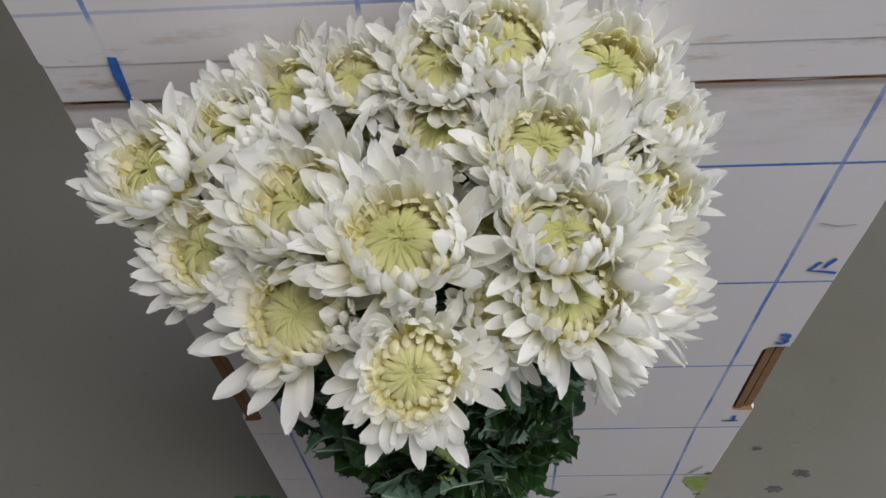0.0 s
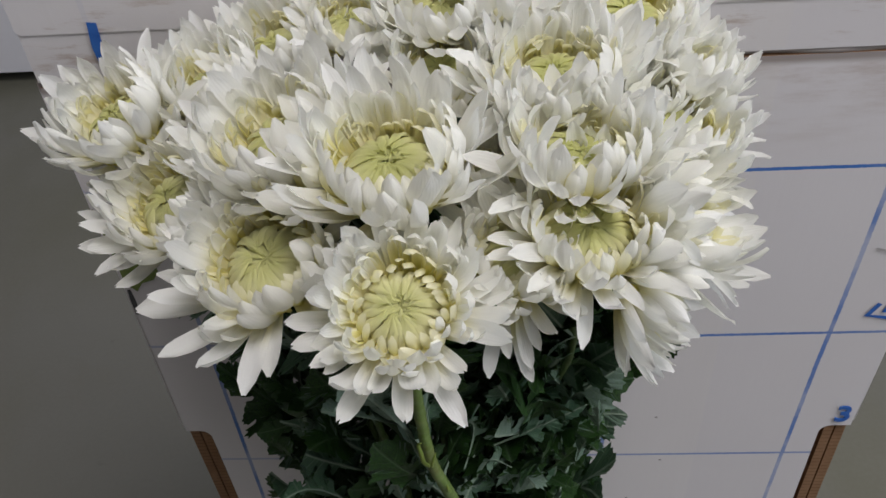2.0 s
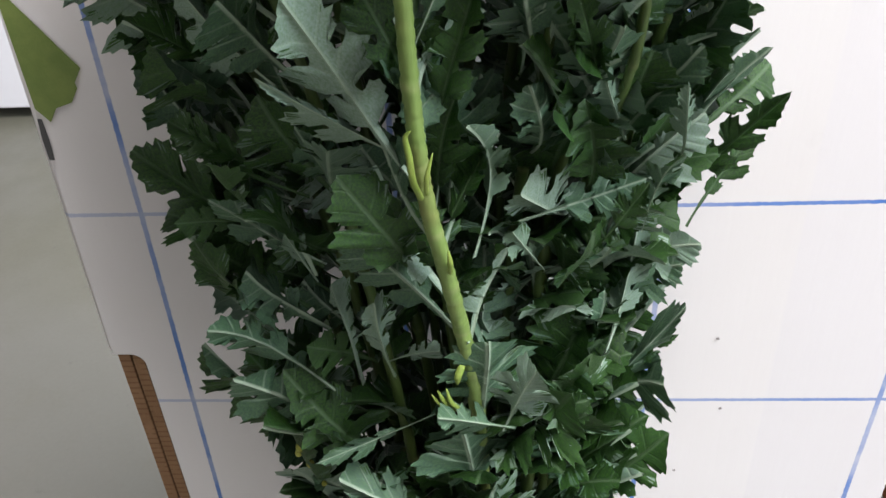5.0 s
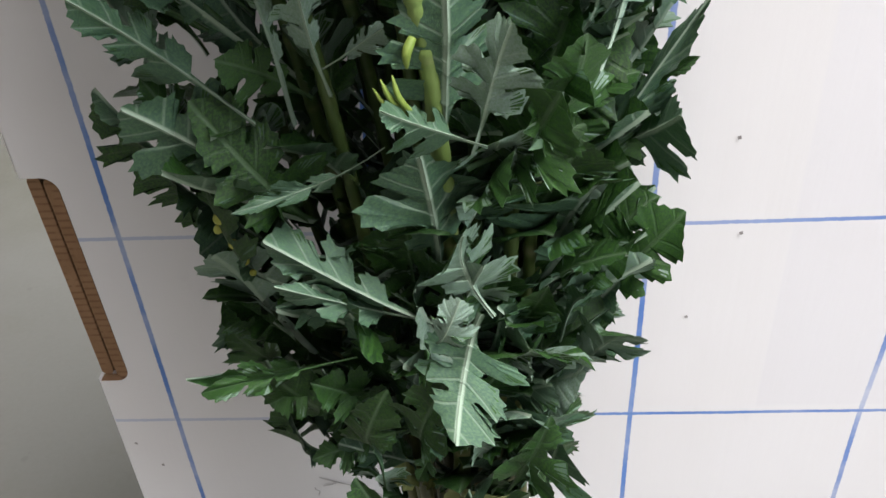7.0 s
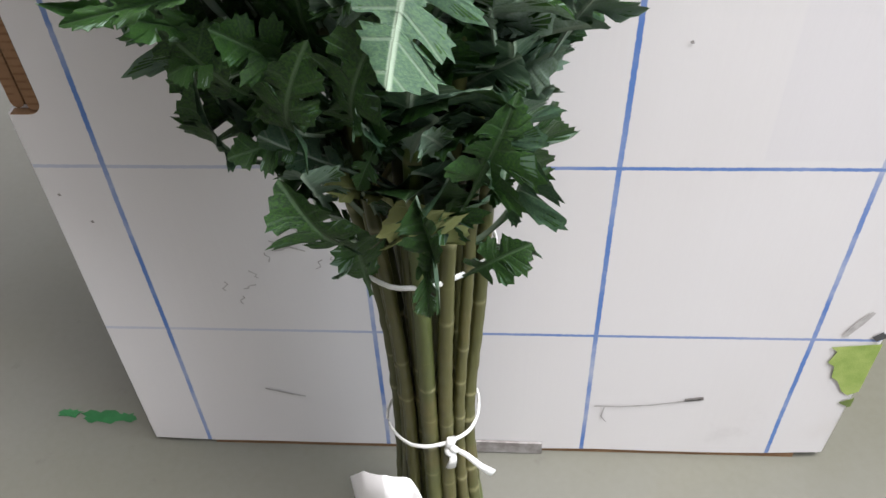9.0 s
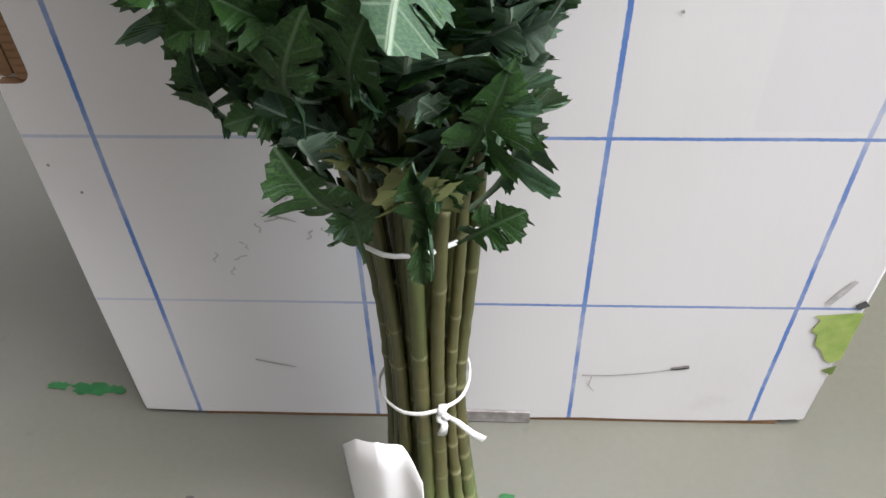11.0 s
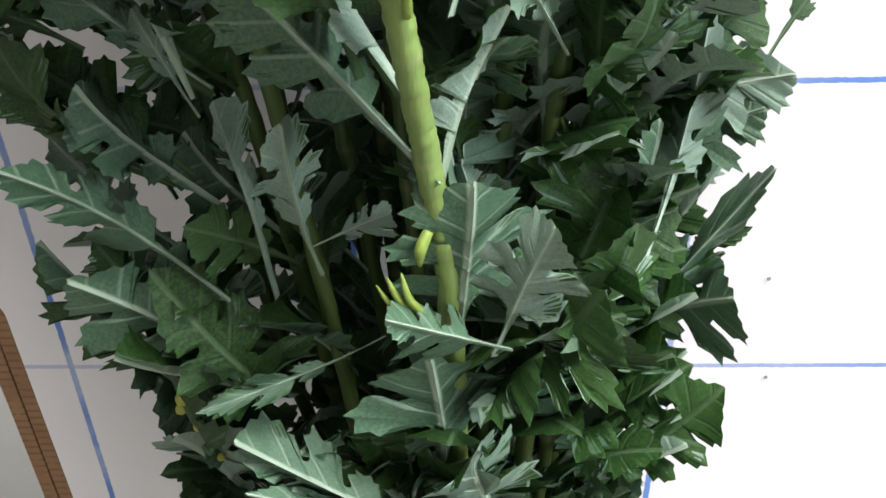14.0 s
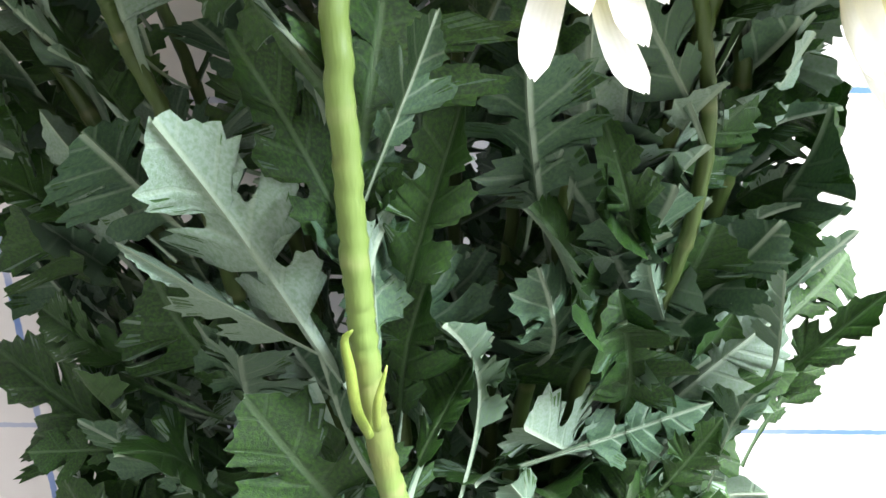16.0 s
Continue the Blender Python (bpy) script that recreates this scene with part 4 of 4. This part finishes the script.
def inside(tip):
    """A leaf tip drawn back to the bunch's outline."""
    mid, wide, deep = silhouette(tip.z)
    e = Vector(((tip.x - mid) / wide, (tip.y + 0.060) / deep))
    if e.length > 1.0:
        tip = Vector((mid + (tip.x - mid) / e.length, -0.060 + (tip.y + 0.060) / e.length, tip.z + 0.005))
    return tip


def in_gap(p):
    """The dark gap beside the foremost stem, where no leaf reaches the front."""
    return -0.056 < p.x < -0.020 and 0.375 < p.z < 0.455 and p.y < -0.074


def shell_leaves():
    """Outer leaves that close the bunch to the front and the sides."""
    rng = random.Random(41)
    for k in range(330):
        z = 0.226 + 0.280 * ((k + rng.random()) / 215) ** 0.9
        a = radians(rng.uniform(-205, 25))
        if k >= 215:
            z = rng.uniform(0.40, 0.525)
            a = radians(rng.uniform(-75, 20) if k % 5 < 3 else rng.uniform(-205, -125))
        if math.sin(a) < -0.45 and rng.random() < (0.72 if z > 0.36 else 0.35):
            continue
        mid, wide, deep = silhouette(z)
        s = rng.uniform(0.45, 0.72)
        base = Vector((mid + s * wide * math.cos(a), -0.060 + s * deep * math.sin(a), z))
        tip = base + Vector((math.cos(a), 0.8 * math.sin(a), rng.uniform(0.6, 1.8) + (0.9 if z < 0.27 else 0.0))).normalized() * (rng.uniform(0.032, 0.050) if z < 0.38 else rng.uniform(0.026, 0.040))
        tip = inside(tip)
        tip.y = min(tip.y, -0.004)
        if (tip - base).length < 0.016 or in_gap(tip) or in_gap(base.lerp(tip, 0.6)):
            continue
        # more pale faces outward on the right imitate the brighter light there
        face = Vector((-math.cos(a), -math.sin(a), 0.8)) if rng.random() < (0.80 if math.cos(a) > 0.1 else 0.45) else Vector((math.cos(a), math.sin(a), 0.9))
        face += Vector((rng.uniform(-1, 1), rng.uniform(-1, 1), rng.uniform(-1, 1))) * 0.45
        put_leaf(nearest_plant(base), base, tip, face, rng.uniform(0.55, 0.9), rng)


def grown_leaves():
    """Leaves all along the stems, spiralling round them and kept inside the bunch's outline."""
    for i, line in enumerate(STEM_LINES):
        rng = random.Random(300 + i)
        turn, z = rng.uniform(0, 6.28), rng.uniform(0.226, 0.24)
        while z < 0.53:
            p = min(line, key=lambda q: abs(q.z - z))
            turn += 2.4 + rng.uniform(-0.3, 0.3)
            out = Vector((math.cos(turn), math.sin(turn), 0))
            away = Vector((p.x + 0.020, (p.y + 0.058) * 1.3, 0))
            out = (out + away.normalized() * 0.9 if away.length > 0.008 else out).normalized()
            lift = rng.uniform(0.6, 2.0) if z > 0.26 else rng.uniform(1.0, 2.4)
            length = rng.uniform(0.032, 0.052) if z < 0.38 else rng.uniform(0.026, 0.042)
            d = (out + Vector((0, 0, lift))).normalized()
            tip = p + d * length
            tip = inside(tip)
            tip.y = min(tip.y, -0.004)
            inward = Vector((-out.x, -out.y, 0.55)) + Vector((rng.uniform(-1, 1), rng.uniform(-1, 1), rng.uniform(-0.4, 0.6))) * 0.55
            if rng.random() < 0.45:
                inward = Vector((out.x, out.y, 0.7)) + Vector((rng.uniform(-1, 1), rng.uniform(-1, 1), rng.uniform(-0.4, 0.6))) * 0.5
            if (tip - p).length > 0.014 and not in_gap(tip) and not in_gap(p.lerp(tip, 0.6)):
                put_leaf(i, p, tip, inward, rng.uniform(0.55, 0.95), rng, z < 0.262 and rng.random() < 0.12)
            z += rng.uniform(0.0130, 0.0190) if z < 0.40 else rng.uniform(0.0085, 0.0125)


grown_leaves()
shell_leaves()


def hanging_petals():
    """Wilted petals that droop from one of the heads."""
    for base, tip in (((0.003, -0.112, 0.545), (-0.006, -0.118, 0.5225)), ((0.004, -0.112, 0.540), (0.0082, -0.120, 0.5195)), ((0.006, -0.112, 0.546), (0.0075, -0.119, 0.5250)), ((0.002, -0.112, 0.549), (0.001, -0.118, 0.5290)), ((0.007, -0.112, 0.549), (0.0105, -0.116, 0.5300))):
        part("petal", PETALS["outer"][2], PLANT_OBS[20], leaf_frame(base, tip, (0.2, -1, 0.3), 0.52), "drooping wilted white petal")


hanging_petals()


def shoots():
    """Small side shoots in the leaf axils of the foremost stem, and a yellow bud cluster at one side."""
    for line, r in (
        (((-0.0238, -0.1225, 0.479), (-0.0250, -0.1242, 0.484), (-0.0254, -0.1246, 0.490), (-0.0258, -0.1250, 0.4945), (-0.0246, -0.1254, 0.4962)), 0.00065),
        (((-0.0225, -0.1240, 0.481), (-0.0220, -0.1262, 0.486), (-0.0205, -0.1258, 0.4915)), 0.0005),
        (((-0.0190, -0.1175, 0.4560), (-0.0188, -0.1195, 0.4600), (-0.0190, -0.1200, 0.4640)), 0.0006),
        (((-0.0180, -0.1080, 0.4190), (-0.0192, -0.1095, 0.4165), (-0.0195, -0.1090, 0.4130)), 0.0009),
        (((-0.0190, -0.1075, 0.4020), (-0.0215, -0.1095, 0.4070), (-0.0225, -0.1095, 0.4120)), 0.0006),
        (((-0.0200, -0.1075, 0.4020), (-0.0232, -0.1090, 0.4065), (-0.0250, -0.1090, 0.4110)), 0.0006),
        (((-0.0210, -0.1075, 0.4010), (-0.0245, -0.1085, 0.4050), (-0.0268, -0.1085, 0.4090)), 0.0005),
    ):
        pts = smooth_line(line, 4)
        part("shoot", ring_tube("shoot", pts, [r * (1.0 + 0.25 * math.sin(3 * t) - 0.8 * t ** 3) for t in np.linspace(0, 1, len(pts))], SHOOT, 8), PLANT_OBS[0], label="small yellow-green side shoot")
    host = nearest_plant((-0.073, -0.084, 0.362))
    for p, r in (((-0.0730, -0.0870, 0.3650), 0.0018), ((-0.0745, -0.0860, 0.3610), 0.0013), ((-0.0710, -0.0870, 0.3570), 0.0014), ((-0.0690, -0.0870, 0.3515), 0.0012), ((-0.0675, -0.0875, 0.3480), 0.0010)):
        a = Vector(p)
        part("bud", ring_tube("bud", [a + Vector((0, 0, -r)), a + Vector((0, 0, -r * 0.6)), a, a + Vector((0, 0, r * 0.6)), a + Vector((0, 0, r))], [r * 0.3, r * 0.85, r, r * 0.75, r * 0.2], BUD, 9), PLANT_OBS[host], label="small yellow bud")


shoots()


# ---- ties and tag ----
def tie_band(z, scale, label, knot):
    c = FOOT.lerp(TIE, z / TIE.z)
    ob = thing("tie_band", None, label, "plastic tie")
    rng = random.Random(int(z * 1000))
    pts = []
    for k in range(40):
        a = 2 * math.pi * k / 40
        pts.append((c.x + scale * (1 + 0.05 * math.sin(3 * a + z * 40)) * math.cos(a), c.y + scale * (1 + 0.04 * math.sin(2 * a)) * math.sin(a), z + 0.0035 * math.sin(a + 2.2) + rng.uniform(-0.0003, 0.0003)))
    part("loop", ring_tube("loop", pts, [0.0011] * 40, BAND, 8, True, 0.55), ob)
    if knot:
        k0 = Vector((c.x + 0.0075, c.y - scale * 0.86, z - 0.002))
        part("knot", ring_tube("knot", [k0 + Vector((0.0016 * math.cos(t), -0.0012 - 0.0008 * math.sin(2 * t), 0.0022 * math.sin(t))) for t in np.linspace(0, 6.0, 14)], [0.0014] * 14, BAND, 8), ob)
        part("tail", ring_tube("tail", [k0, k0 + Vector((0.006, -0.003, -0.001)), k0 + Vector((0.011, -0.005, -0.005)), k0 + Vector((0.016, -0.005, -0.010))], [0.0010, 0.0014, 0.0015, 0.0019], BAND, 8, flat=0.5), ob)
        part("tail", ring_tube("tail", [k0, k0 + Vector((0.0006, -0.003, -0.004)), k0 + Vector((-0.0006, -0.003, -0.010))], [0.0010, 0.0016, 0.0022], BAND, 8, flat=0.4), ob)
        part("tail", ring_tube("tail", [k0, k0 + Vector((-0.0005, -0.002, 0.004)), k0 + Vector((0.0006, -0.001, 0.008))], [0.0010, 0.0018, 0.0024], BAND, 8, flat=0.4), ob)


tie_band(0.214, 0.0218, "white plastic band round the bunch under the leaves", False)
tie_band(0.122, 0.0186, "white plastic band knotted round the cut stems", True)


def tag():
    line = smooth_line([(-0.0530, -0.0740), (-0.0455, -0.0810), (-0.0360, -0.0860), (-0.0270, -0.0840), (-0.0200, -0.0900)], 6)
    top = (0.096, 0.112, 0.118, 0.112, 0.094)
    verts, faces, n = [], [], len(line)
    for i, p in enumerate(line):
        h = float(np.interp(i / (n - 1) * 4, range(5), top))
        for k in range(7):
            t = k / 6
            lean = 0.006 * (1 - t)
            verts.append((p.x * (1 + 0.04 * t) + 0.0015, p.y - lean * 0.6, h * t))
    for i in range(n - 1):
        for k in range(6):
            a = i * 7 + k
            faces.append((a, a + 7, a + 8, a + 1))
    m = mesh_of("paper_tag", verts, faces, PAPER)
    ob = thing("paper_tag", m, "blank curled white paper tag at the stem ends", "tag")
    mod = ob.modifiers.new("thickness", "SOLIDIFY")
    mod.thickness = 0.0004


tag()
